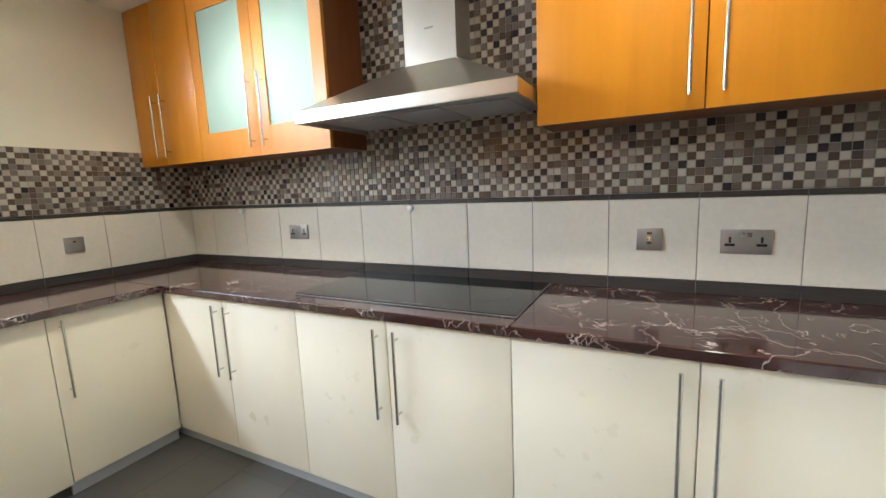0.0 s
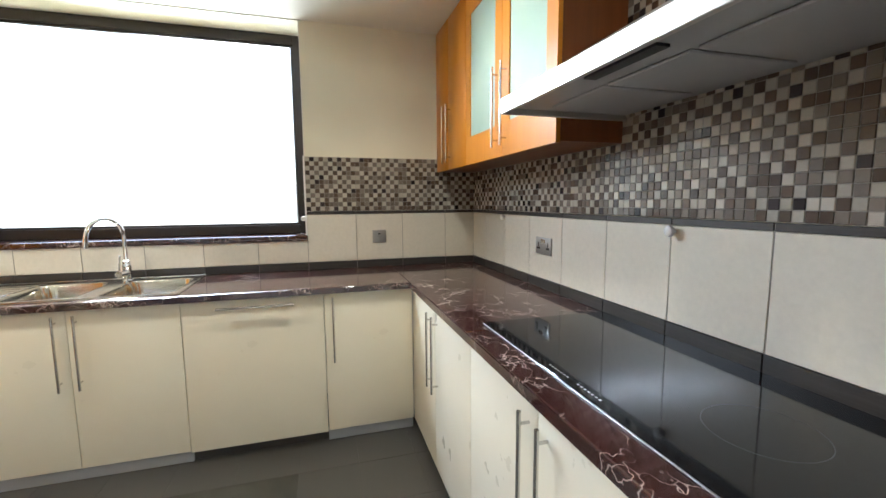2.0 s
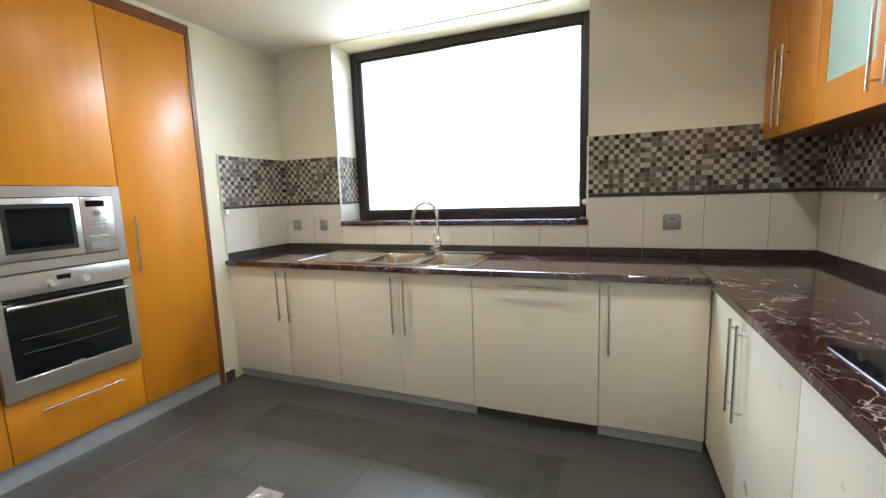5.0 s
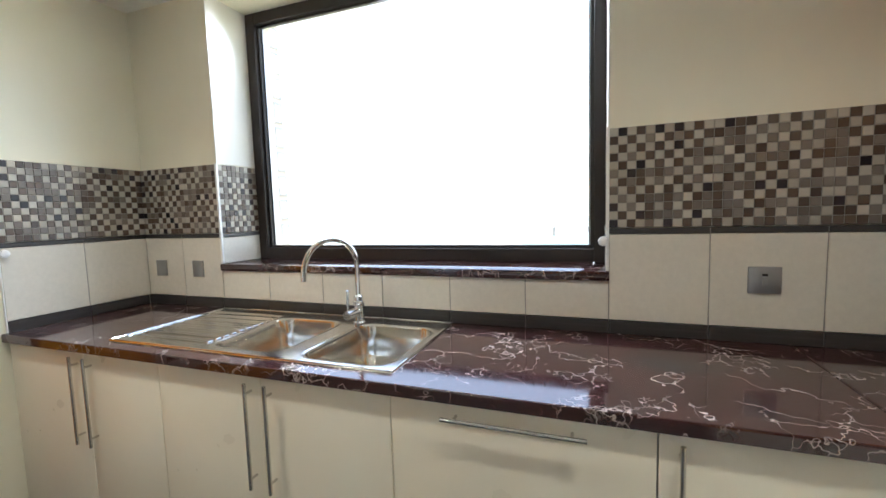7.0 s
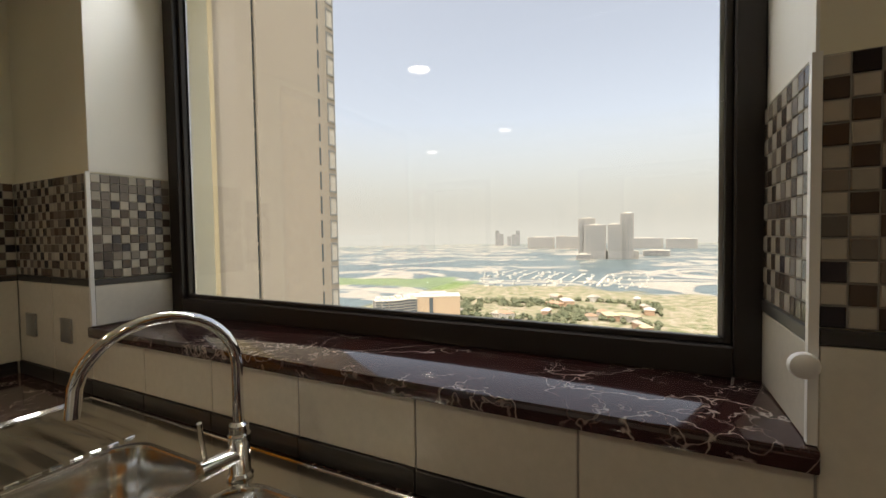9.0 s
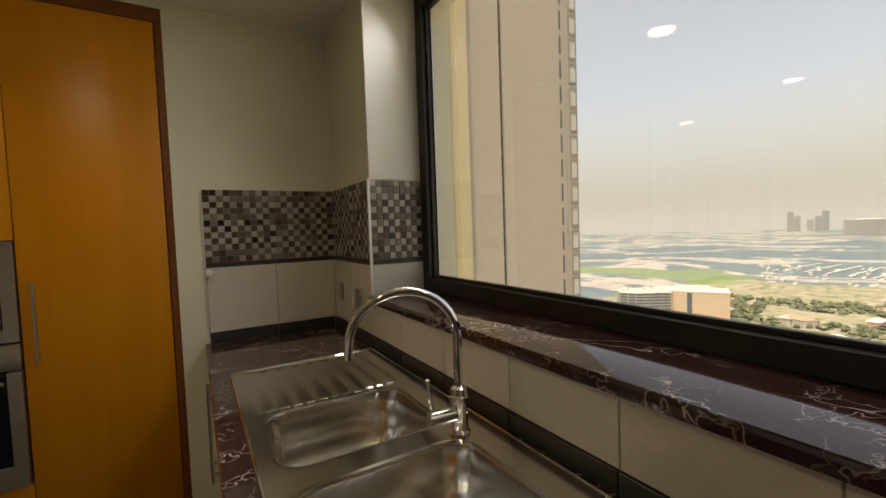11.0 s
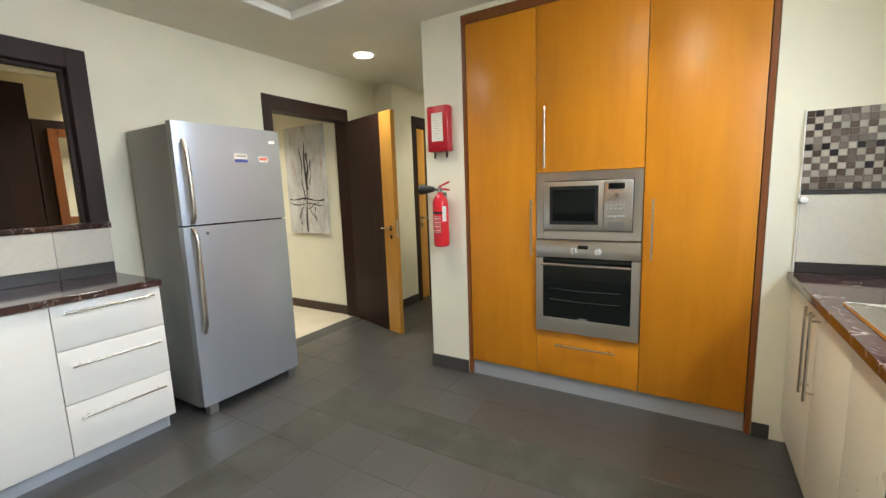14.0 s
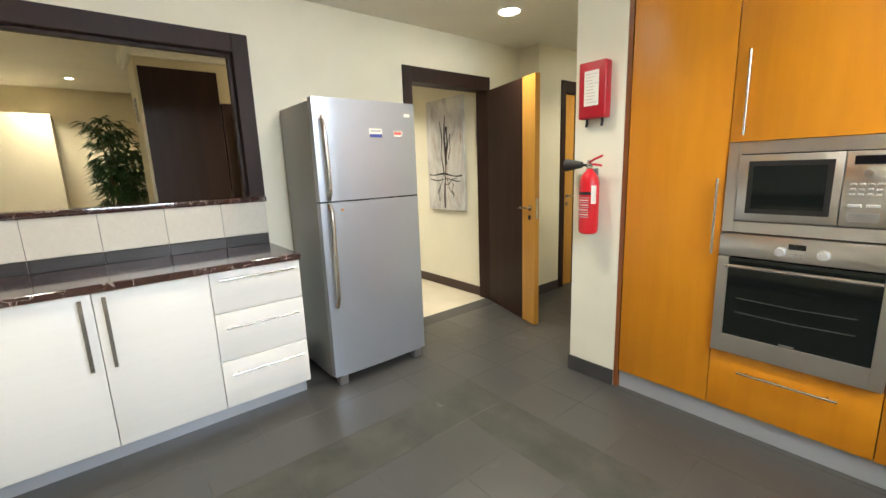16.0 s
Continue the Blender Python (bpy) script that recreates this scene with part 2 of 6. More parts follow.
M_FRIDGE.node_tree.nodes["Principled BSDF"].inputs["Metallic"].default_value = 0.75
M_FRIDGE_SIDE = painted("grey_fridge_side", (0.25, 0.26, 0.25), 0.28, 0.05, 200, 0.1)
M_PLATE = brushed("satin_switch_plate", (0.46, 0.46, 0.46), 0.42)
M_BLACK_GLASS = mat_new("black_glass", (0.006, 0.006, 0.007), 0.06)[0]
M_BLACK_GLASS.node_tree.nodes["Principled BSDF"].inputs["Specular IOR Level"].default_value = 0.32
M_ZONE = mat_new("faint_zone_print", (0.05, 0.05, 0.05), 0.4)[0]
M_TRIM = mat_new("dull_steel_trim", (0.30, 0.30, 0.30), 0.35, 0.8)[0]
M_BLACK = mat_new("black_plastic", (0.012, 0.012, 0.012), 0.4)[0]
M_KEY = mat_new("pale_grey_plastic", (0.42, 0.41, 0.39), 0.35)[0]
M_WHITE = mat_new("white_plastic", (0.80, 0.79, 0.76), 0.35)[0]
M_FRAME = mat_new("bronze_aluminium", (0.038, 0.031, 0.028), 0.38, 0.3)[0]
M_SILVER_SPACER = mat_new("silver_spacer", (0.6, 0.6, 0.6), 0.3, 1.0)[0]
M_GREY_FILTER = brushed("grease_filter_mesh", (0.50, 0.50, 0.50), 0.5, (200, 200, 200))
M_GREY_FILTER.node_tree.nodes["Principled BSDF"].inputs["Metallic"].default_value = 0.4
M_RACK = mat_new("dim_rack_metal", (0.07, 0.075, 0.07), 0.4)[0]
M_RED = mat_new("red_enamel", (0.60, 0.010, 0.02), 0.28, coat=0.3)[0]
M_CRIMSON = mat_new("crimson_plastic", (0.40, 0.008, 0.018), 0.35)[0]
M_RUBBER = mat_new("black_rubber", (0.015, 0.015, 0.015), 0.6)[0]
M_PAPER = painted("paper_label", (0.74, 0.71, 0.64), 0.7)
M_BLUE = mat_new("blue_print", (0.05, 0.07, 0.28), 0.5)[0]
M_REDPRINT = mat_new("red_print", (0.62, 0.10, 0.08), 0.5)[0]
M_GREYPRINT = mat_new("grey_print", (0.35, 0.34, 0.33), 0.5)[0]
M_BEIGE_FLOOR = painted("cream_marble_floor", (0.62, 0.56, 0.44), 0.15, 0.06, 8, 0.0)
M_PERS = painted("brown_skirting", (0.05, 0.028, 0.02), 0.35)


def frosted():
    m, nt, b = mat_new("frosted_glass", (0.55, 0.70, 0.62), 0.42, spec=0.3)
    n = noise_tex(nt, coords(nt), 2.0, 2)
    nt.links.new(ramp(nt, n.outputs["Fac"], [(0.3, (0.36, 0.50, 0.43)), (0.7, (0.44, 0.57, 0.50))]), b.inputs["Base Color"])
    return m


M_FROST = frosted()


def clear_glass():
    m = bpy.data.materials.new("window_glass")
    m.use_nodes = True
    nt = m.node_tree
    nt.nodes.remove(nt.nodes["Principled BSDF"])
    tr = nt.nodes.new("ShaderNodeBsdfTransparent")
    tr.inputs["Color"].default_value = (0.98, 0.99, 0.99, 1)
    gl = nt.nodes.new("ShaderNodeBsdfGlossy")
    gl.inputs["Roughness"].default_value = 0.0
    lw = nt.nodes.new("ShaderNodeLayerWeight")
    lw.inputs["Blend"].default_value = 0.5
    fr = nt.nodes.new("ShaderNodeMath")
    fr.operation = "MULTIPLY_ADD"
    nt.links.new(math_node(nt, "POWER", lw.outputs["Facing"], 4.5), fr.inputs[0])
    fr.inputs[1].default_value, fr.inputs[2].default_value = 0.85, 0.03
    mx = nt.nodes.new("ShaderNodeMixShader")
    nt.links.new(fr.outputs[0], mx.inputs[0])
    nt.links.new(tr.outputs[0], mx.inputs[1])
    nt.links.new(gl.outputs[0], mx.inputs[2])
    nt.links.new(mx.outputs[0], nt.nodes["Material Output"].inputs["Surface"])
    return m


M_GLASS = clear_glass()


def glowing(name, color, strength):
    m = bpy.data.materials.new(name)
    m.use_nodes = True
    b = m.node_tree.nodes["Principled BSDF"]
    b.inputs["Base Color"].default_value = (*color, 1)
    b.inputs["Emission Color"].default_value = (*color, 1)
    b.inputs["Emission Strength"].default_value = strength
    return m


M_LENS = glowing("lamp_lens", (1.0, 0.93, 0.78), 9.0)


def oven_glass():
    m, nt, b = mat_new("oven_door_glass", (0.006, 0.008, 0.007), 0.05)
    b.inputs["Specular IOR Level"].default_value = 0.35
    return m


M_OVEN_GLASS = oven_glass()

# ---- mesh helpers ----


def add_box(bm, a, b, bevel=0.0, seg=1, mat=0):
    x0, y0, z0 = (min(a[i], b[i]) for i in range(3))
    x1, y1, z1 = (max(a[i], b[i]) for i in range(3))
    vs = [bm.verts.new(p) for p in ((x0, y0, z0), (x1, y0, z0), (x1, y1, z0), (x0, y1, z0), (x0, y0, z1), (x1, y0, z1), (x1, y1, z1), (x0, y1, z1))]
    fs = [bm.faces.new([vs[i] for i in f]) for f in ((3, 2, 1, 0), (4, 5, 6, 7), (0, 1, 5, 4), (1, 2, 6, 5), (2, 3, 7, 6), (3, 0, 4, 7))]
    for f in fs:
        f.material_index = mat
    if bevel > 0:
        edges = list({e for f in fs for e in f.edges})
        bmesh.ops.bevel(bm, geom=edges, offset=bevel, segments=seg, affect="EDGES", profile=0.5)
    return bm


def add_cyl(bm, p0, p1, r0, r1=None, seg=16, caps=True, mat=0):
    r1 = r0 if r1 is None else r1
    p0, p1 = Vector(p0), Vector(p1)
    d = (p1 - p0).normalized()
    u = d.orthogonal().normalized()
    w = d.cross(u)
    rings = []
    for p, r in ((p0, r0), (p1, r1)):
        rings.append([bm.verts.new(p + (u * math.cos(2 * math.pi * i / seg) + w * math.sin(2 * math.pi * i / seg)) * r) for i in range(seg)])
    for i in range(seg):
        j = (i + 1) % seg
        bm.faces.new((rings[0][i], rings[0][j], rings[1][j], rings[1][i])).material_index = mat
    if caps:
        bm.faces.new(rings[0][::-1]).material_index = mat
        bm.faces.new(rings[1]).material_index = mat
    return bm


def add_lathe(bm, center, profile, seg=24, mat=0):
    cx, cy, cz = center
    rings = [[bm.verts.new((cx + r * math.cos(2 * math.pi * i / seg), cy + r * math.sin(2 * math.pi * i / seg), cz + z)) for i in range(seg)] for r, z in profile]
    for a, b in zip(rings, rings[1:]):
        for i in range(seg):
            j = (i + 1) % seg
            bm.faces.new((a[i], a[j], b[j], b[i])).material_index = mat
    bm.faces.new(rings[0][::-1]).material_index = mat
    bm.faces.new(rings[-1]).material_index = mat
    return bm


def add_tube(bm, pts, radius, seg=12, mat=0):
    pts = [Vector(p) for p in pts]
    rad = radius if isinstance(radius, (list, tuple)) else [radius] * len(pts)
    rings = []
    up = None
    for k, p in enumerate(pts):
        t = (pts[min(k + 1, len(pts) - 1)] - pts[max(k - 1, 0)]).normalized()
        if up is None:
            up = t.orthogonal().normalized()
        up = (up - t * up.dot(t)).normalized()
        w = t.cross(up)
        rings.append([bm.verts.new(p + (up * math.cos(2 * math.pi * i / seg) + w * math.sin(2 * math.pi * i / seg)) * rad[k]) for i in range(seg)])
    for a, b in zip(rings, rings[1:]):
        for i in range(seg):
            j = (i + 1) % seg
            bm.faces.new((a[i], a[j], b[j], b[i])).material_index = mat
    bm.faces.new(rings[0][::-1]).material_index = mat
    bm.faces.new(rings[-1]).material_index = mat
    return bm


def part(name, bm, material, parent=None, label="", smooth=True):
    me = bpy.data.meshes.new(name)
    bmesh.ops.recalc_face_normals(bm, faces=bm.faces)
    bm.to_mesh(me)
    bm.free()
    for m in (material if isinstance(material, (list, tuple)) else [material]):
        me.materials.append(m)
    if smooth:
        me.polygons.foreach_set("use_smooth", [True] * len(me.polygons))
        me.set_sharp_from_angle(angle=0.6)
    ob = new(name, me)
    if parent is not None:
        ob.parent = parent
    if label:
        ob["label"] = label
    return ob


def box_part(name, a, b, material, parent=None, bevel=0.0, label="", seg=1):
    return part(name, add_box(bmesh.new(), a, b, bevel, seg), material, parent, label, smooth=bevel > 0 and seg > 1)


def boxes_part(name, boxes, material, parent=None, bevel=0.0, label=""):
    bm = bmesh.new()
    for a, b in boxes:
        add_box(bm, a, b, bevel)
    return part(name, bm, material, parent, label, smooth=False)


def thing(name, m, label, category, group=""):
    ob = new(name)
    ob.empty_display_size = 0.1
    ob.matrix_world = m
    return tagged(ob, label, category, group)


def structure(ob, label="", category=""):
    return tagged(ob, label, category, kind="structure")


# ---- the shell ----
WX, EX = 0.0, 4.20
NY, SY = 0.0, -3.69
WIN_Y0, WIN_Y1 = -3.12, -1.205
FRAME_X = -0.26
SILL_TOP = 1.135

wall_north = structure(boxes_part("wall_north", [((-0.6, 0, 0), (9.2, 0.2, 2.9))], M_WALL), "cream painted north kitchen wall", "wall")
wall_west = structure(boxes_part("wall_west", [
    ((-0.45, -4.6, 0), (0, WIN_Y0, 2.9)), ((-0.45, WIN_Y1, 0), (0, 0.0, 2.9)),
    ((-0.45, WIN_Y0, 0), (0, WIN_Y1, 1.10)), ((-0.45, WIN_Y0, 2.515), (0, WIN_Y1, 2.9))], M_WALL), "cream painted wall round the big window", "wall")
wall_south = structure(boxes_part("wall_south", [
    ((0, SY - 0.66, 0), (0.765, SY, 2.9)), ((0.765, SY - 0.72, 0), (2.455, SY - 0.62, 2.9)), ((2.455, -7.2, 0), (2.765, SY, 2.9)),
    ((0.765, SY - 0.62, 2.49), (2.455, SY, 2.9))], M_WALL), "cream painted wall round the tall units", "wall")
HY0, HY1, HZ0, HZ1 = -2.15, -0.42, 1.195, 2.13
DY0, DY1, DZ = -4.39, -3.50, 2.10
wall_east = structure(boxes_part("wall_east", [
    ((EX, HY1, 0), (EX + 0.14, 0, 2.9)), ((EX, HY0, 0), (EX + 0.14, HY1, HZ0)), ((EX, HY0, HZ1), (EX + 0.14, HY1, 2.9)),
    ((EX, DY1, 0), (EX + 0.14, HY0, 2.9)), ((EX, DY0, DZ), (EX + 0.14, DY1, 2.9)),
    ((EX, -4.42, 0), (EX + 0.14, DY0, 2.9))], M_WALL), "cream painted wall with serving hatch and doorway", "wall")
wall_hall = structure(boxes_part("wall_hall", [((EX, -4.86, 0), (9.2, -4.42, 2.9)), ((3.95, -5.22, 0), (9.2, -4.86, 2.9))], M_WALL), "cream painted hallway wall", "wall")
structure(boxes_part("wall_passage", [((3.95, -6.06, 2.14), (4.15, -5.22, 2.9)), ((3.95, -7.2, 0), (4.15, -6.06, 2.9))], M_WALL), "cream painted passage wall", "wall")
structure(boxes_part("wall_end", [((2.765, -7.4, 0), (4.15, -7.2, 2.9))], M_WALL), "cream painted end wall of the passage", "wall")
structure(boxes_part("wall_closet", [((4.15, -6.3, 0), (4.25, -5.22, 2.9))], M_WALL), "plain wall behind the closed door", "wall")
wall_dining = structure(boxes_part("wall_dining", [((9.0, -4.42, 0), (9.2, 0, 2.9))], M_FAR_WALL), "warm cream wall of the dining room", "wall")

tx0, tx1, ty0, ty1 = TRAY
cb = bmesh.new()
for a, b in [((-0.45, -7.2, CEIL), (tx0, 0.2, 2.75)), ((tx1, -7.2, CEIL), (EX + 0.07, 0.2, 2.75)), ((tx0, -7.2, CEIL), (tx1, ty0, 2.75)),
             ((tx0, ty1, CEIL), (tx1, 0.2, 2.75)), ((tx0, ty0, TRAY_TOP), (tx1, ty1, 2.75)), ((EX + 0.07, -4.9, 2.60), (9.2, 0.2, 2.75))]:
    add_box(cb, a, b)
ceiling = structure(part("ceiling", cb, M_CEIL, smooth=False), "cream painted ceiling with a recessed tray", "ceiling")
rb = bmesh.new()
for a, b in [((tx0, ty0, CEIL - 0.012), (tx0 + 0.035, ty1, TRAY_TOP)), ((tx1 - 0.035, ty0, CEIL - 0.012), (tx1, ty1, TRAY_TOP)),
             ((tx0 + 0.035, ty0, CEIL - 0.012), (tx1 - 0.035, ty0 + 0.035, TRAY_TOP)), ((tx0 + 0.035, ty1 - 0.035, CEIL - 0.012), (tx1 - 0.035, ty1, TRAY_TOP))]:
    add_box(rb, a, b, 0.004)
structure(part("ceiling_trim", rb, M_REVEAL, smooth=False), "white rim round the ceiling tray", "trim")

floor = structure(box_part("floor", (-0.45, -7.2, -0.2), (EX + 0.07, 0.2, -0.0015), M_GROUT), "dark grey tiled kitchen floor", "floor")
structure(box_part("floor_dining", (EX + 0.07, -4.9, -0.2), (9.2, 0.2, 0.0), M_BEIGE_FLOOR), "polished cream stone floor", "floor")

# white reveals of the window
structure(boxes_part("window_reveal", [((FRAME_X, WIN_Y0, 1.665), (-0.001, WIN_Y0 + 0.004, 2.515)), ((FRAME_X, WIN_Y1 - 0.004, 1.665), (-0.001, WIN_Y1, 2.515))], M_REVEAL),
          "white plastered window reveal", "trim")

# window
window = structure(new("window_1"), "large fixed window in a dark bronze frame", "window")
fw, fr_w = 0.062, 0.050
Y0, Y1, Z0, Z1 = WIN_Y0 + 0.004, WIN_Y1 - 0.004, SILL_TOP, 2.515
boxes_part("window_frame", [((FRAME_X - 0.06, Y0, Z0), (FRAME_X, Y0 + fw, Z1)), ((FRAME_X - 0.06, Y1 - fr_w, Z0), (FRAME_X, Y1, Z1)),
                            ((FRAME_X - 0.06, Y0 + fw, Z1 - 0.064), (FRAME_X, Y1 - fr_w, Z1)), ((FRAME_X - 0.06, Y0 + fw, Z0), (FRAME_X, Y1 - fr_w, Z0 + fw))], M_FRAME, window, 0.003, "dark bronze window frame")
g0, g1, h0, h1 = Y0 + fw, Y1 - fr_w, Z0 + fw, Z1 - 0.064
boxes_part("glazing_bead", [((FRAME_X - 0.04, g0, h0), (FRAME_X - 0.02, g0 + 0.014, h1)), ((FRAME_X - 0.04, g1 - 0.014, h0), (FRAME_X - 0.02, g1, h1)),
                            ((FRAME_X - 0.04, g0 + 0.014, h1 - 0.014), (FRAME_X - 0.02, g1 - 0.014, h1)), ((FRAME_X - 0.04, g0 + 0.014, h0), (FRAME_X - 0.02, g1 - 0.014, h0 + 0.014))], M_FRAME, window, 0.002, "dark glazing bead")
boxes_part("spacer_bar", [((FRAME_X - 0.047, g0, h0), (FRAME_X - 0.0415, g0 + 0.022, h1)), ((FRAME_X - 0.047, g1 - 0.022, h0), (FRAME_X - 0.0415, g1, h1))], M_SILVER_SPACER, window)
pane = box_part("pane", (FRAME_X - 0.036, g0 + 0.002, h0 + 0.002), (FRAME_X - 0.030, g1 - 0.002, h1 - 0.002), M_GLASS, window, label="clear window pane")
pane.visible_shadow = False
sill = structure(box_part("window_sill", (FRAME_X - 0.02, WIN_Y0, 1.10), (0.022, WIN_Y1 + 0.002, SILL_TOP), M_MARBLE, None, 0.004, seg=2), "polished burgundy marble window sill", "window sill")

# downlights
for lx, ly, lz in DOWNLIGHTS + [(3.35, -5.7, CEIL)]:
    d = thing("downlight", pose(lx, ly, lz), "round recessed ceiling downlight, lit", "ceiling light", "recessed ceiling downlights")
    bm = bmesh.new()
    add_lathe(bm, (0, 0, 0), [(0.098, 0.0), (0.096, -0.006), (0.085, -0.009), (0.076, -0.004), (0.076, 0.0)], 28)
    part("trim_ring", bm, M_WHITE, d, "white metal trim ring")
    bm = bmesh.new()
    add_lathe(bm, (0, 0, 0), [(0.074, -0.001), (0.074, -0.005), (0.02, -0.0065)], 24)
    part("lens", bm, M_LENS, d, "glowing lens")

# ---- cabinets ----
TURN_N, TURN_W, TURN_E, TURN_S = 0, 90, -90, 180


def add_bar_handle(parent, x, y, z, length, vertical=True, r=0.006, off=0.030, mat=None):
    bm = bmesh.new()
    h = length / 2
    a, b = ((x, y - off, z - h), (x, y - off, z + h)) if vertical else ((x - h, y - off, z), (x + h, y - off, z))
    add_cyl(bm, a, b, r, seg=12)
    for s in (-1, 1):
        q = (x, z + s * (h - 0.035)) if vertical else (x + s * (h - 0.035), z)
        add_cyl(bm, (q[0], y + 0.001, q[1]), (q[0], y - off, q[1]), r * 0.72, seg=10)
    return part("handle", bm, mat or M_HANDLE, parent, "satin nickel bar handle")


def add_door(parent, x0, x1, z0, z1, yf, mat, name="door", thick=0.018, gap=0.0018, label=""):
    return box_part(name, (x0 + gap, yf, z0), (x1 - gap, yf + thick, z1), mat, parent, 0.0018, label, 2)


def base_unit(turn, origin, width, depth, doors, handles, mat, label, group, z0=0.075, z1=0.863, plinth=True, plinth_back=0.035, plinth_mat=None, name="base_cabinet", body_top=None):
    u = thing(name, pose(*origin, 0, 0, turn), label, "kitchen cabinet", group)
    yf = -depth
    box_part("body", (0.0015, yf + 0.0195, z0), (width - 0.0015, -0.02, body_top or z1), M_WHITE, u)
    if plinth:
        box_part("plinth", (0.0, yf + plinth_back, 0.0), (width, yf + plinth_back + 0.016, z0 - 0.002), plinth_mat or M_PLINTH, u, label="brushed silver plinth")
    made = [add_door(u, a, b, z0, z1, yf, mat) for a, b in doors]
    for i, (hx, hz, ln, vert) in enumerate(handles):
        k = next((k for k, (a, b) in enumerate(doors) if a <= hx <= b), 0)
        add_bar_handle(made[k], hx, yf, hz, ln, vert)
    return u


CREAM_LABEL = "cream laminate base cabinet with satin bar handles under the marble worktop"
# north run, measured from the west wall
ND = 0.622
base_unit(0, (0.02, 0, 0), 1.598, ND, [(0.628, 1.11), (1.11, 1.598)], [(1.066, 0.650, 0.365, True), (1.156, 0.650, 0.365, True)], M_CREAM, CREAM_LABEL, "north base cabinets")
base_unit(0, (1.618, 0, 0), 0.973, ND, [(0, 0.478), (0.478, 0.973)], [(0.434, 0.645, 0.368, True), (0.526, 0.645, 0.368, True)], M_CREAM, "cream laminate base cabinet with satin bar handles under the hob", "north base cabinets")
base_unit(0, (2.591, 0, 0), 1.6, ND, [(0, 0.533), (0.533, 1.045)], [(0.486, 0.645, 0.368, True), (0.578, 0.645, 0.368, True)], M_CREAM, CREAM_LABEL, "north base cabinets")
# west run: local x runs north, so origins are southern ends
WD = 0.645
base_unit(90, (0, -1.116, 0), 0.492, WD, [(0, 0.492)], [(0.046, 0.662, 0.365, True)], M_CREAM, "cream laminate corner cabinet with one bar handle", "west base cabinets")
dw = base_unit(90, (0, -1.806, 0), 0.69, WD, [(0, 0.69)], [(0.35, 0.822, 0.372, False)], M_CREAM, "integrated dishwasher with a cream front panel and a horizontal bar handle", "", z0=0.068, plinth_back=0.050, plinth_mat=M_SKIRT, name="dishwasher")
dw["category"] = "dishwasher"
base_unit(90, (0, -2.755, 0), 0.949, WD, [(0, 0.477), (0.477, 0.949)], [(0.436, 0.660, 0.362, True), (0.518, 0.660, 0.362, True)], M_CREAM, "cream laminate sink cabinet with satin bar handles", "west base cabinets", body_top=0.70)
base_unit(90, (0, SY + 0.004, 0), 0.931, WD, [(0.0, 0.508), (0.508, 0.931)], [(0.467, 0.663, 0.362, True), (0.552, 0.663, 0.362, True)], M_CREAM, "cream laminate base cabinet with satin bar handles by the south wall", "west base cabinets")
# east run, white: local x runs south, origins at northern ends
ED = EX - 3.655


def drawer_unit():
    u = thing("drawer_cabinet", pose(EX, -1.757, 0, 0, 0, -90), "white wood-grain cabinet with three drawers and long bar handles", "kitchen cabinet", "east base cabinets")
    w = 0.478
    box_part("body", (0.0015, -ED + 0.0195, 0.105), (w, -0.02, 0.878), M_WHITE, u)
    box_part("plinth", (0, -ED + 0.085, 0), (w - 0.02, -ED + 0.101, 0.103), M_PLINTH, u, label="brushed silver plinth")
    box_part("plinth_side", (w - 0.018, -ED + 0.085, 0), (w - 0.004, -0.03, 0.103), M_PLINTH, u)
    for z0, z1, hz in ((0.105, 0.372, 0.300), (0.376, 0.646, 0.566), (0.650, 0.878, 0.835)):
        d = add_door(u, 0, w, z0, z1, -ED, M_WHITE_LAM, "drawer")
        add_bar_handle(d, w / 2, -ED, hz, 0.39, False, 0.0055)
    bm = bmesh.new()
    add_cyl(bm, (w - 0.02, -ED + 0.0005, 0.352), (w - 0.02, -ED - 0.0025, 0.352), 0.004, seg=10)
    part("screw_cap", bm, M_SILVER_SPACER, u)


drawer_unit()
for i in range(2):
    u = thing("base_cabinet", pose(EX, -0.808 + 0.949 * 0 if i else -1.283 + 0.475, 0, 0, 0, -90), "white laminate base cabinet with a flat satin bar handle", "kitchen cabinet", "east base cabinets")
    if i == 0:
        x0, x1, hx = 0.475, 0.949, 0.518
    else:
        x0, x1, hx = 0.0, 0.475, 0.432
    box_part("body", (x0 + 0.0015, -ED + 0.0195, 0.105), (x1 - 0.0015, -0.02, 0.878), M_WHITE, u)
    box_part("plinth", (x0, -ED + 0.085, 0), (x1, -ED + 0.101, 0.103), M_PLINTH, u, label="brushed silver plinth")
    d = add_door(u, x0, x1, 0.105, 0.878, -ED, M_WHITE_LAM)
    bm = bmesh.new()
    add_box(bm, (hx - 0.008, -ED - 0.030, 0.515), (hx + 0.008, -ED - 0.022, 0.885 - 0.03), 0.001)
    for hz in (0.55, 0.82):
        add_box(bm, (hx - 0.005, -ED - 0.022, hz - 0.006), (hx + 0.005, -ED + 0.001, hz + 0.006))
    part("handle", bm, M_HANDLE, d, "flat satin bar handle", smooth=False)
u = thing("base_cabinet", pose(EX, -0.636, 0, 0, 0, -90), "white laminate corner base cabinet under the marble worktop", "kitchen cabinet", "east base cabinets")
box_part("body", (0.0015, -ED + 0.0195, 0.105), (0.171, -0.02, 0.878), M_WHITE, u)
box_part("plinth", (0, -ED + 0.085, 0), (0.172, -ED + 0.101, 0.103), M_PLINTH, u)
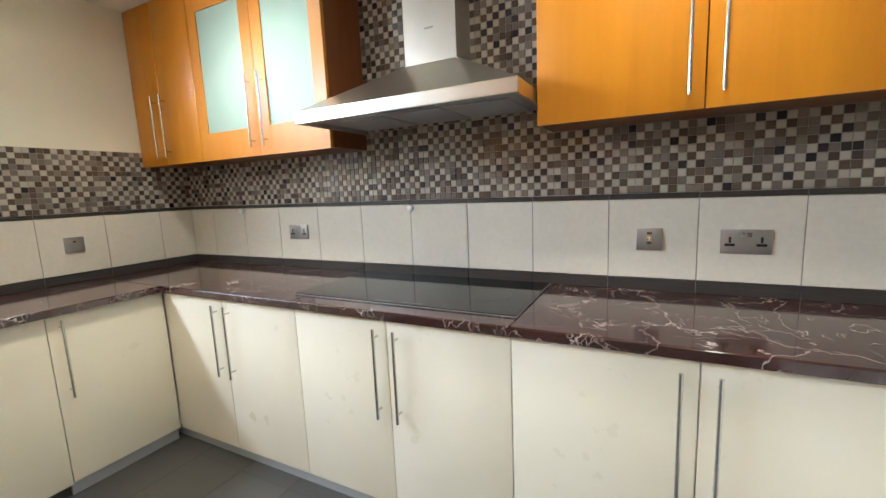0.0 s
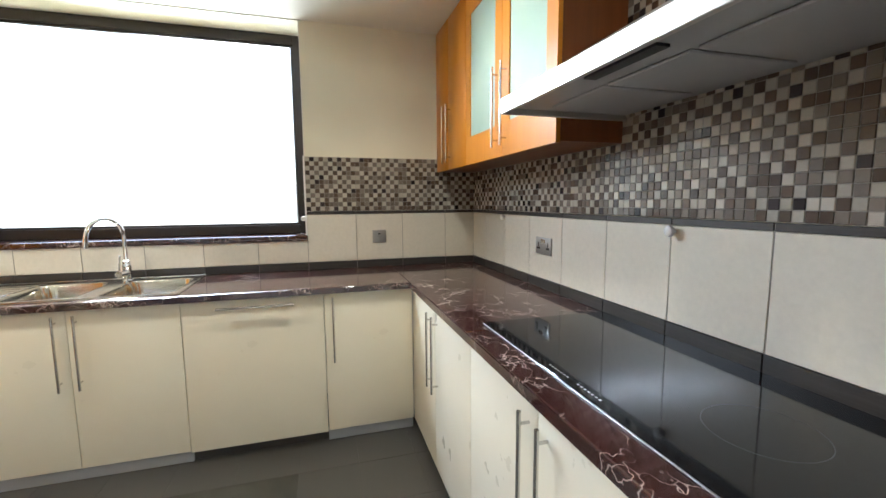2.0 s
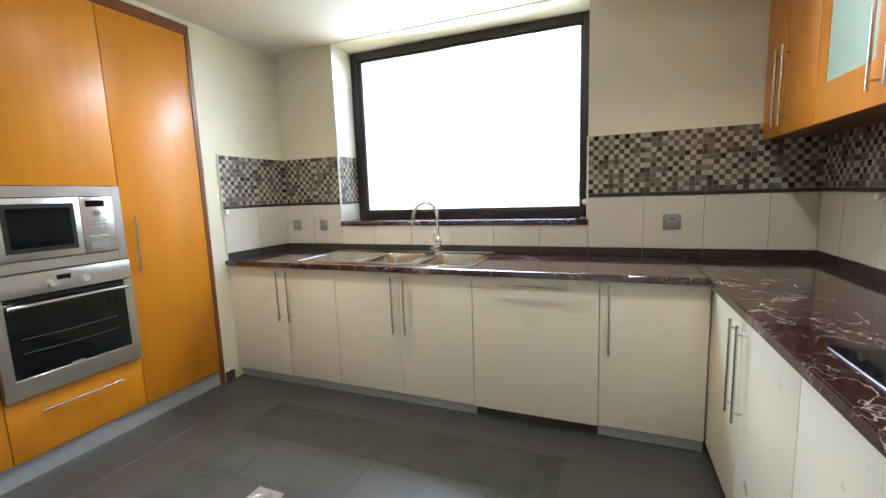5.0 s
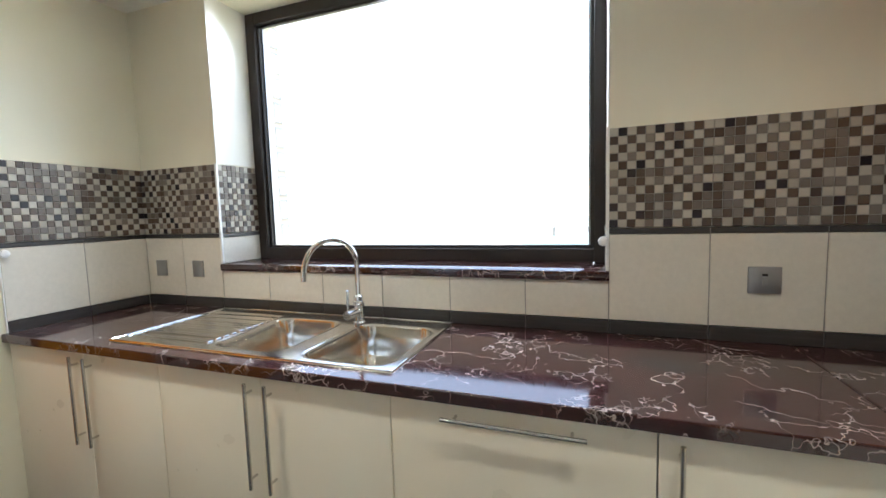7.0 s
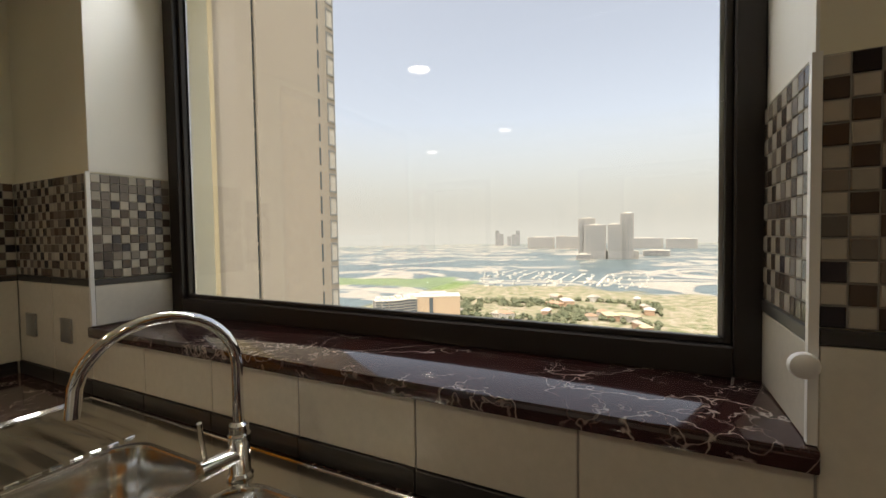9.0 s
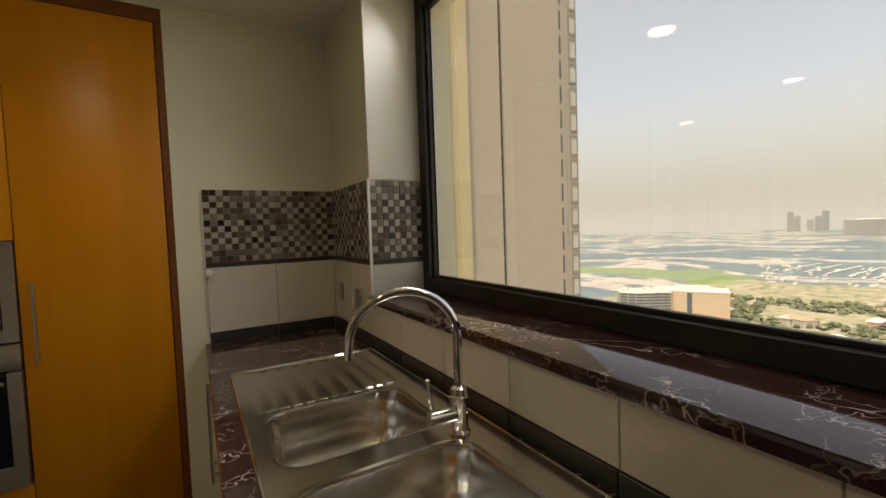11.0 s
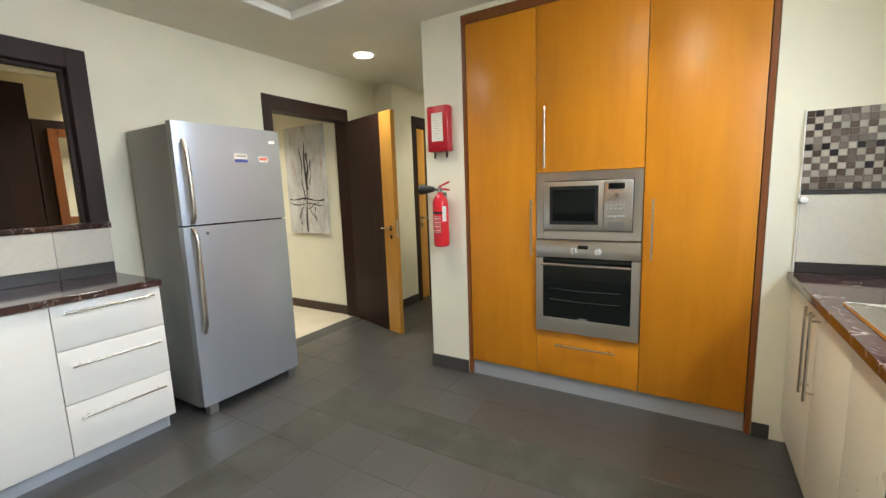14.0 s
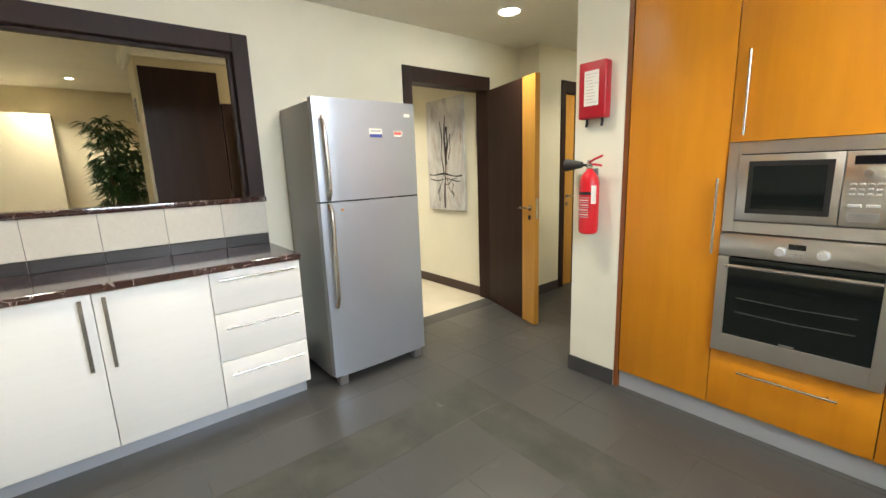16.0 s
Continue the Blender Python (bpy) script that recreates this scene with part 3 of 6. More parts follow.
add_door(u, 0.0, 0.172, 0.105, 0.878, -ED, M_WHITE_LAM)

# ---- worktops ----
SX0, SX1, SYA, SYB = 0.032, 0.600, -3.085, -1.822
WT0, WT1 = 0.865, 0.900


def slab(name, boxes, z0, z1, label, parent=None, front=0.006):
    """One slab from overlapping rectangles of a plan, with eased top edges."""
    xs = sorted({round(v[0], 4) for bx in boxes for v in bx})
    ys = sorted({round(v[1], 4) for bx in boxes for v in bx})
    bm = bmesh.new()
    for x0, x1 in zip(xs, xs[1:]):
        for y0, y1 in zip(ys, ys[1:]):
            mx, my = (x0 + x1) / 2, (y0 + y1) / 2
            if any(a[0] < mx < c[0] and a[1] < my < c[1] for a, c in boxes):
                add_box(bm, (x0, y0, z0), (x1, y1, z1))
    bmesh.ops.remove_doubles(bm, verts=bm.verts, dist=0.0003)
    seen = collections.defaultdict(list)
    for f in bm.faces:
        seen[frozenset(v.index for v in f.verts)].append(f)
    dup = [f for fs in seen.values() if len(fs) > 1 for f in fs]
    bmesh.ops.delete(bm, geom=dup, context="FACES")
    bmesh.ops.dissolve_limit(bm, angle_limit=0.01, verts=bm.verts, edges=bm.edges)
    edges = [e for e in bm.edges if len(e.link_faces) == 2 and e.calc_face_angle(0) > 1 and all(v.co.z > z1 - 0.001 for v in e.verts)]
    bmesh.ops.bevel(bm, geom=edges, offset=front, segments=2, affect="EDGES", profile=0.5)
    return part(name, bm, M_MARBLE, parent, label, smooth=False)


bowl_hole = [0.075, 0.588, -2.66, -1.835]
west_top = thing("worktop", pose(0, 0, 0), "polished burgundy marble worktop with white veins, L shaped", "worktop")
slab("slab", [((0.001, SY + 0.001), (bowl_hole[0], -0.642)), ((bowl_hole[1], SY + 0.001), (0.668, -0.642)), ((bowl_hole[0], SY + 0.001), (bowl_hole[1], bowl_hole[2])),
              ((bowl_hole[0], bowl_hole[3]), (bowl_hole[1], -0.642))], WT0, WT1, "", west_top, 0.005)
for a, b in ((0.001, 1.6185), (1.6190, 2.5905), (2.5910, EX - 0.003)):
    slab("slab", [((a, -0.641), (b, -0.001))], WT0, WT1, "", west_top, 0.005)
east_top = thing("worktop", pose(0, 0, 0), "polished dark marble worktop under the serving hatch", "worktop")
slab("slab", [((3.632, -2.238), (EX - 0.003, -0.643))], 0.880, 0.915, "", east_top, 0.005)

# ---- sink ----
sink = thing("sink", pose(0, 0, WT1), "stainless steel double bowl sink with a drainer set in the worktop", "sink")


def rounded_rect(x0, x1, y0, y1, r, n=6):
    pts = []
    for cx, cy, a0 in ((x1 - r, y1 - r, 0), (x0 + r, y1 - r, 90), (x0 + r, y0 + r, 180), (x1 - r, y0 + r, 270)):
        for k in range(n + 1):
            a = radians(a0 + 90 * k / n)
            pts.append((cx + r * math.cos(a), cy + r * math.sin(a)))
    return pts


def ring_faces(bm, a, b, mat=0):
    n = len(a)
    for i in range(n):
        j = (i + 1) % n
        bm.faces.new((a[i], a[j], b[j], b[i])).material_index = mat


BOWLS = [(0.142, 0.548, -2.612, -2.292), (0.142, 0.560, -2.192, -1.858)]


def make_bowl(x0, x1, y0, y1, depth=0.165):
    bm = bmesh.new()
    rings = []
    for grow, z, r in ((0.014, 0.0055, 0.075), (0.004, 0.004, 0.068), (0.0, -0.004, 0.065), (-0.008, -depth * 0.6, 0.060), (-0.014, -depth + 0.035, 0.055), (-0.030, -depth + 0.006, 0.045), (-0.055, -depth, 0.035), (-0.13, -depth - 0.003, 0.015)):
        rings.append([bm.verts.new((px, py, z)) for px, py in rounded_rect(x0 - grow, x1 + grow, y0 - grow, y1 + grow, r)])
    for a, b in zip(rings, rings[1:]):
        ring_faces(bm, a, b)
    bm.faces.new(rings[-1])
    ob = part("bowl", bm, M_SINK, sink, "brushed steel bowl")
    bm = bmesh.new()
    add_lathe(bm, ((x0 + x1) / 2, (y0 + y1) / 2, -depth - 0.002), [(0.042, 0.0), (0.040, 0.004), (0.030, 0.002), (0.012, 0.0035), (0.003, 0.006)], 20)
    part("waste", bm, M_CHROME, ob, "chrome basket waste")


for b in BOWLS:
    make_bowl(*b)
# deck with two holes: strips round the bowls
dk = bmesh.new()
outer = (SX0, SX1, SYA, SYB)
holes = [(b[0] - 0.012, b[1] + 0.012, b[2] - 0.012, b[3] + 0.012) for b in BOWLS]


def deck_cell(x0, x1, y0, y1, hole):
    n = 6
    inner = [dk.verts.new((px, py, 0.0050)) for px, py in rounded_rect(*hole, 0.074, n)]
    corner = [(x1, y1), (x0, y1), (x0, y0), (x1, y0)]
    out = []
    for c in corner:
        out += [dk.verts.new((c[0], c[1], 0.0050))] * (n + 1)
    m = len(inner)
    for i in range(m):
        j = (i + 1) % m
        q = [inner[i], inner[j], out[j], out[i]]
        q2 = []
        for v in q:
            if v not in q2:
                q2.append(v)
        if len(q2) >= 3:
            dk.faces.new(q2)


ymid = (BOWLS[0][3] + BOWLS[1][2]) / 2
yl = BOWLS[0][2] - 0.03
deck_cell(SX0, SX1, yl, ymid, holes[0])
deck_cell(SX0, SX1, ymid, SYB, holes[1])
bmesh.ops.remove_doubles(dk, verts=dk.verts, dist=0.0003)
nx, ny = 46, 34
grid = []
for i in range(nx + 1):
    row = []
    for j in range(ny + 1):
        x = SX0 + (SX1 - SX0) * i / nx
        y = SYA + (yl - SYA) * j / ny
        u = (x - SX0) / (SX1 - SX0)
        w = (y - SYA) / (yl - SYA)
        inside = min(1, max(0, min((u - 0.07) / 0.05, (0.93 - u) / 0.05, (w - 0.06) / 0.05, (1.02 - w) / 0.05)))
        z = 0.005 - inside * (0.0045 - 0.0048 * max(0, math.sin(u * 2 * math.pi * 9.5 + math.sin(w * 2.2) * 1.2)))
        row.append(dk.verts.new((x, y, z)))
    grid.append(row)
for i in range(nx):
    for j in range(ny):
        dk.faces.new((grid[i][j], grid[i + 1][j], grid[i + 1][j + 1], grid[i][j + 1]))
# rolled bead round the rim
boxes_part("rim_bead", [((SX0, SYA, 0.0048), (SX0 + 0.006, SYB, 0.0085)), ((SX1 - 0.006, SYA, 0.0048), (SX1, SYB, 0.0085)),
                        ((SX0 + 0.006, SYA, 0.0048), (SX1 - 0.006, SYA + 0.006, 0.0085)), ((SX0 + 0.006, SYB - 0.006, 0.0048), (SX1 - 0.006, SYB, 0.0085))], M_CHROME, sink, 0.0015, "bright rolled steel bead")
# outer lip
lip = [(SX0, SYA), (SX1, SYA), (SX1, SYB), (SX0, SYB)]
for k in range(4):
    a, b = lip[k], lip[(k + 1) % 4]
    dx, dy = (b[0] - a[0]), (b[1] - a[1])
    L = math.hypot(dx, dy)
    nx_, ny_ = dy / L * 0.0022, -dx / L * 0.0022
    dk.faces.new([dk.verts.new((a[0], a[1], 0.005)), dk.verts.new((a[0] + nx_, a[1] + ny_, 0.0008)), dk.verts.new((b[0] + nx_, b[1] + ny_, 0.0008)), dk.verts.new((b[0], b[1], 0.005))])
part("deck", dk, M_SINK, sink, "brushed steel rim with a ribbed drainer")
for k in range(11):
    x = SX0 + 0.095 + k * 0.038
    box_part("drain_notch", (x, yl, 0.0045), (x + 0.025, yl + 0.008, 0.0105), M_CHROME, sink, 0.002, "bright drainer notch")
box_part("end_lip", (SX0 + 0.055, SYA + 0.018, 0.0045), (SX1 - 0.055, SYA + 0.026, 0.0095), M_CHROME, sink, 0.002, "bright raised lip of the drainer")

tap = thing("kitchen_tap", pose(0.132, -2.214, WT1 + 0.006), "tall chrome swan-neck mixer tap behind the sink", "tap")
bm = bmesh.new()
add_lathe(bm, (0, 0, 0), [(0.027, 0), (0.027, 0.006), (0.022, 0.012), (0.0215, 0.075), (0.0235, 0.078), (0.0235, 0.096), (0.0205, 0.100), (0.0205, 0.118), (0.0125, 0.124)], 24)
part("tap_body", bm, M_CHROME, tap)
arc = []
spd = Vector((0.258, -0.072, 0))
R = spd.length / 2
sd = spd.normalized()
for k in range(5):
    arc.append((0, 0, 0.11 + (0.250 - 0.11) * k / 4))
for k in range(1, 17):
    a = math.pi * (1 - k / 17)
    c = sd * (R + R * math.cos(a))
    arc.append((c.x, c.y, 0.250 + math.sin(a) * R * 0.92))
arc.append((spd.x, spd.y, 0.250 - 0.002))
arc.append((spd.x * 1.01, spd.y * 1.01, 0.222))
bm = bmesh.new()
add_tube(bm, arc, 0.0115, 14)
part("spout", bm, M_CHROME, tap, "curved chrome spout")
bm = bmesh.new()
add_cyl(bm, (0, 0, 0.052), (0.082, -0.012, 0.050), 0.0195, seg=20)
part("cartridge", bm, M_CHROME, tap)
bm = bmesh.new()
add_tube(bm, [(0.070, -0.010, 0.066), (0.080, -0.004, 0.10), (0.092, 0.006, 0.158)], [0.0042, 0.0048, 0.0052], 10)
part("lever", bm, M_CHROME, tap, "slim chrome lever")

# ---- hob ----
hob = thing("induction_hob", pose(0, 0, WT1), "wide black glass induction hob in a steel trim", "hob")
box_part("steel_trim", (1.547, -0.548, 0.0005), (2.590, -0.022, 0.0040), M_TRIM, hob, 0.0012)
box_part("glass_top", (1.5505, -0.5455, 0.0042), (2.586, -0.0245, 0.0072), M_BLACK_GLASS, hob, 0.001, "glossy black glass top")
for q in range(2):
    bm = bmesh.new()
    for k in range(7):
        add_box(bm, (1.98 + q * 0.13 + k * 0.014, -0.526, 0.0073), (1.986 + q * 0.13 + k * 0.014, -0.520, 0.0075))
    tagged(part("touch_controls", bm, M_GREYPRINT, hob, "faint grey touch marks", smooth=False), kind="stuff")

bm = bmesh.new()
for k in range(48):
    a0, a1 = 2 * math.pi * k / 48, 2 * math.pi * (k + 1) / 48
    bm.faces.new([bm.verts.new((2.395 + q * math.cos(a), -0.300 + q * math.sin(a), 0.00735)) for q, a in ((0.103, a0), (0.1045, a0), (0.1045, a1), (0.103, a1))])
part("cooking_zone_ring", bm, M_ZONE, hob, "faint grey ring of the cooking zone", smooth=False)
# ---- cooker hood ----
hood = thing("cooker_hood", pose(0, 0, 1.65), "brushed steel chimney cooker hood with a sloped canopy", "cooker hood")
HX0, HX1, HF = 1.608, 2.592, -0.506
cx0, cx1, cf, ct = 1.965, 2.225, -0.165, 0.255
bm = bmesh.new()
lo = [(HX0, HF, 0.052), (HX1, HF, 0.052), (HX1, -0.006, 0.052), (HX0, -0.006, 0.052)]
hi = [(cx0, cf, ct), (cx1, cf, ct), (cx1, -0.006, ct), (cx0, -0.006, ct)]
lv, hv = [bm.verts.new(p) for p in lo], [bm.verts.new(p) for p in hi]
for i in range(4):
    j = (i + 1) % 4
    bm.faces.new((lv[i], lv[j], hv[j], hv[i]))
bm.faces.new(hv)
part("canopy", bm, M_STEEL, hood, "sloped brushed steel canopy", smooth=False)
bm = bmesh.new()
add_box(bm, (HX0 - 0.002, HF - 0.003, 0.0), (HX1 + 0.002, HF + 0.012, 0.052), 0.002)
add_box(bm, (HX0 - 0.002, HF + 0.012, 0.0), (HX0 + 0.012, -0.006, 0.052), 0.002)
add_box(bm, (HX1 - 0.012, HF + 0.012, 0.0), (HX1 + 0.002, -0.006, 0.052), 0.002)
part("rim", bm, M_STEEL, hood, "folded steel rim", smooth=False)
box_part("underside", (HX0 + 0.012, HF + 0.012, 0.020), (HX1 - 0.012, -0.006, 0.030), M_GREY_FILTER, hood, 0, "grey steel underside")
fwid = (HX1 - HX0 - 0.14) / 3
for k in range(3):
    x0 = HX0 + 0.07 + k * fwid
    bm = bmesh.new()
    add_box(bm, (x0 + 0.008, -0.36, 0.012), (x0 + fwid - 0.008, -0.05, 0.0195), 0.003)
    part("grease_filter", bm, M_GREY_FILTER, hood, "grey mesh grease filter", smooth=False)
box_part("control_panel", (2.0, HF + 0.05, 0.013), (2.24, HF + 0.085, 0.0198), M_BLACK, hood)
box_part("chimney", (cx0, cf, ct + 0.0005), (cx1, -0.006, CEIL - 1.65 - 0.001), M_STEEL, hood, 0.002, "brushed steel chimney")
for k in range(8):
    z = 0.60 + k * 0.020
    for xs in (cx0 - 0.0012, cx1 + 0.0002):
        box_part("vent_slot", (xs, -0.135, z), (xs + 0.001, -0.035, z + 0.008), M_BLACK, hood)
box_part("badge", ((cx0 + cx1) / 2 - 0.022, cf - 0.0015, 0.395), ((cx0 + cx1) / 2 + 0.022, cf - 0.0002, 0.403), M_GREYPRINT, hood)

# ---- wall cabinets ----


def wall_unit(x0, x1, label, doors):
    u = thing("wall_cabinet", pose(0, 0, 0), label, "kitchen wall cabinet", "orange wall cabinets")
    zb, zt, d = 1.565, CEIL - 0.002, 0.292
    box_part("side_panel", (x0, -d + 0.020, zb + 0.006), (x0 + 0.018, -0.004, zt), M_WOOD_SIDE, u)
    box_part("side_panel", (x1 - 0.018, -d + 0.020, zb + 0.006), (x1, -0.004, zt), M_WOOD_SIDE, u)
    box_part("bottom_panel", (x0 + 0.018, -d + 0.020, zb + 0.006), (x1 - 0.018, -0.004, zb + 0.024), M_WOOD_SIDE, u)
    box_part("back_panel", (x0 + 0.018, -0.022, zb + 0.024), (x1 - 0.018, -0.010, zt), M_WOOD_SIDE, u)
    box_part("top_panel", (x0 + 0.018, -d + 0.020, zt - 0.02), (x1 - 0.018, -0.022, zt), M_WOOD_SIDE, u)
    for a, b, kind, hx in doors:
        if kind == "solid":
            dd = add_door(u, a, b, zb, zt - 0.004, -d, M_WOOD)
        else:
            st = 0.078
            bm = bmesh.new()
            g = 0.0018
            for p, q in (((a + g, -d, zb), (a + st, -d + 0.019, zt - 0.004)), ((b - st, -d, zb), (b - g, -d + 0.019, zt - 0.004)),
                         ((a + st, -d, zb), (b - st, -d + 0.019, zb + 0.15)), ((a + st, -d, zt - 0.15), (b - st, -d + 0.019, zt - 0.004))):
                add_box(bm, p, q)
            dd = part("door", bm, M_WOOD, u, "framed cherry door", smooth=False)
            box_part("glass", (a + st + 0.0005, -d + 0.005, zb + 0.1505), (b - st - 0.0005, -d + 0.010, zt - 0.1505), M_FROST, dd, 0, "frosted green glass")
        if hx is not None:
            add_bar_handle(dd, hx, -d, 1.793, 0.370, True)
    return u


wall_unit(0.003, 0.628, "orange cherry wall cabinet with two solid doors", [(0.003, 0.283, "solid", 0.238), (0.283, 0.628, "solid", 0.328)])
wall_unit(0.630, 1.604, "orange cherry wall cabinet with two frosted glass doors", [(0.630, 1.130, "glass", 1.084), (1.130, 1.604, "glass", 1.180)])
wall_unit(2.600, 3.668, "orange cherry wall cabinet with two solid doors over the sockets", [(2.600, 3.132, "solid", 3.086), (3.132, 3.668, "solid", 3.178)])
wall_unit(3.670, 4.196, "orange cherry wall cabinet with a single solid door in the corner", [(3.670, 4.196, "solid", None)])

# ---- tall units ----
TZ0, TZ1 = 0.114, 2.425
tall_y = SY - 0.004


def tall_unit(x0, x1, label, name="tall_cabinet"):
    u = thing(name, pose(x1, tall_y, 0, 0, 0, 180), label, "tall kitchen cabinet", "tall cherry units")
    return u, x1 - x0


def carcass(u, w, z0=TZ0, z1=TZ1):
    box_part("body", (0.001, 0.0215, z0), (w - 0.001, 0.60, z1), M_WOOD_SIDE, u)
    return u


# local x runs west, local y runs south into the niche
u, w = tall_unit(1.942, 2.425, "tall orange cherry cabinet beside the oven, door closed")
box_part("body", (0.001, 0.0215, TZ0), (w - 0.001, 0.60, TZ1), M_WOOD_SIDE, u)
d = add_door(u, 0, w, TZ0, TZ1, 0, M_WOOD)
add_bar_handle(d, w - 0.026, 0, 1.095, 0.365)
u, w = tall_unit(0.797, 1.320, "tall orange cherry cabinet by the white wall, door closed")
box_part("body", (0.001, 0.0215, TZ0), (w - 0.001, 0.60, TZ1), M_WOOD_SIDE, u)
d = add_door(u, 0, w, TZ0, TZ1, 0, M_WOOD)
add_bar_handle(d, 0.050, 0, 1.095, 0.345)
u, w = tall_unit(1.320, 1.942, "cherry oven housing with a top cupboard and a lower drawer")
boxes_part("body", [((0.001, 0.0215, TZ0), (0.008, 0.60, TZ1)), ((w - 0.008, 0.0215, TZ0), (w - 0.001, 0.60, TZ1)), ((0.008, 0.58, TZ0), (w - 0.008, 0.60, TZ1)),
                    ((0.008, 0.0215, TZ0), (w - 0.008, 0.58, 0.40)), ((0.008, 0.0215, 1.012), (w - 0.008, 0.58, 1.022)), ((0.008, 0.0215, 1.45), (w - 0.008, 0.58, TZ1))], M_WOOD_SIDE, u)
d = add_door(u, 0, w, 1.442, TZ1, 0, M_WOOD)
add_bar_handle(d, 0.060, 0, 1.652, 0.365)
d = add_door(u, 0, w, TZ0, 0.418, 0, M_WOOD, "drawer")
add_bar_handle(d, w / 2, 0, 0.335, 0.365, False)
surround = thing("unit_surround", pose(0, 0, 0), "dark cherry filler boards round the tall units", "trim")
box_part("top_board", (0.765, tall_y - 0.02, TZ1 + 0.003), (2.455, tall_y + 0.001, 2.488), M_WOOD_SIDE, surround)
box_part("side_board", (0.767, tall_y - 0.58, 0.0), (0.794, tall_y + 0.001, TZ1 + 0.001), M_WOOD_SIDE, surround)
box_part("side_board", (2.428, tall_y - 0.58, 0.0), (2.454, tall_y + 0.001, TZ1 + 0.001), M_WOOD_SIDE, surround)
box_part("plinth", (0.796, tall_y - 0.034, 0.0), (2.426, tall_y - 0.018, TZ0 - 0.003), M_PLINTH, surround, 0.001, "brushed silver plinth")

# microwave
mw = thing("microwave", pose(1.9375, tall_y, 0, 0, 0, 180), "built-in stainless steel microwave with a dark window", "microwave")
W = 0.613
boxes_part("frame", [((0, -0.012, 1.026), (0.046, 0.02, 1.438)), ((W - 0.046, -0.012, 1.026), (W, 0.02, 1.438)), ((0.046, -0.012, 1.385), (W - 0.046, 0.02, 1.438)), ((0.046, -0.012, 1.026), (W - 0.046, 0.02, 1.078))], M_STEEL, mw, 0.0015, "steel trim frame")
box_part("case", (0.044, 0.020, 1.030), (W - 0.044, 0.40, 1.434), M_BLACK, mw)
door = box_part("door", (0.050, -0.022, 1.083), (0.405, 0.004, 1.380), M_STEEL, mw, 0.003, "steel microwave door", 2)
box_part("window", (0.088, -0.0235, 1.118), (0.378, -0.0205, 1.352), M_BLACK, door, 0.001, "black window surround")
box_part("window_glass", (0.108, -0.0245, 1.140), (0.358, -0.0237, 1.330), M_OVEN_GLASS, door, 0, "dark microwave window")
cp = box_part("control_panel", (0.408, -0.022, 1.083), (W - 0.050, 0.004, 1.380), M_STEEL, mw, 0.003, "steel control panel", 2)
box_part("display", (0.432, -0.0235, 1.328), (0.522, -0.0215, 1.362), M_BLACK_GLASS, cp, 0, "dark display")
bm = bmesh.new()
add_cyl(bm, (0.477, -0.022, 1.293), (0.477, -0.040, 1.293), 0.015, 0.013, 20)
part("dial", bm, M_HANDLE, cp)
for r_ in range(3):
    for c_ in range(4):
        box_part("button", (0.430 + c_ * 0.025, -0.0245, 1.248 - r_ * 0.020), (0.446 + c_ * 0.025, -0.0215, 1.257 - r_ * 0.020), M_KEY, cp, 0.001)
for c_ in range(2):
    box_part("button", (0.430 + c_ * 0.052, -0.0255, 1.160), (0.470 + c_ * 0.052, -0.0215, 1.174), M_KEY, cp, 0.002)
box_part("label_plate", (0.432, -0.0235, 1.105), (0.522, -0.0215, 1.138), M_PLATE, cp)

# oven
ov = thing("oven", pose(1.9375, tall_y, 0, 0, 0, 180), "built-in stainless steel oven with a dark glass door", "oven")
panel = box_part("control_panel", (0, -0.020, 0.912), (W, 0.018, 1.018), M_STEEL, ov, 0.002, "steel control panel", 2)
box_part("case", (0.01, 0.020, 0.425), (W - 0.01, 0.50, 1.008), M_BLACK, ov)
box_part("display", (0.262, -0.0215, 0.968), (0.322, -0.0195, 0.992), M_BLACK_GLASS, panel, 0, "dark clock display")
for kx in (0.237, 0.380):
    bm = bmesh.new()
    add_cyl(bm, (kx, -0.020, 0.955), (kx, -0.030, 0.955), 0.022, 0.021, 24)
    add_cyl(bm, (kx, -0.030, 0.955), (kx, -0.045, 0.955), 0.019, 0.016, 24)
    part("knob", bm, M_KEY, panel, "pale grey control knob")
for k in range(3):
    for q in range(2):
        box_part("button", (0.268 + k * 0.018, -0.0225, 0.946 - q * 0.014), (0.276 + k * 0.018, -0.0195, 0.951 - q * 0.014), M_KEY, panel)
boxes_part("door_frame", [((0, -0.024, 0.425), (0.045, 0.016, 0.905)), ((W - 0.045, -0.024, 0.425), (W, 0.016, 0.905)), ((0.045, -0.024, 0.425), (W - 0.045, 0.016, 0.518))], M_STEEL, ov, 0.0015, "steel oven door frame")
box_part("door_glass", (0.0455, -0.023, 0.5185), (W - 0.0455, 0.006, 0.905), M_OVEN_GLASS, ov, 0.001, "black oven glass")
bm = bmesh.new()
for zz in (0.64, 0.71):
    add_tube(bm, [(0.09, -0.0238, zz), (0.30, -0.0238, zz - 0.006), (0.51, -0.0238, zz)], 0.0016, 6)
part("rack_rail", bm, M_RACK, ov, "faint oven racks behind the glass")
box_part("badge", (0.27, -0.0252, 0.522), (0.325, -0.0240, 0.530), M_PLATE, ov)
bm = bmesh.new()
add_cyl(bm, (0.045, -0.062, 0.872), (W - 0.045, -0.062, 0.872), 0.0085, seg=14)
for s in (0.06, W - 0.06):
    add_cyl(bm, (s, -0.024, 0.872), (s, -0.062, 0.872), 0.007, seg=10)
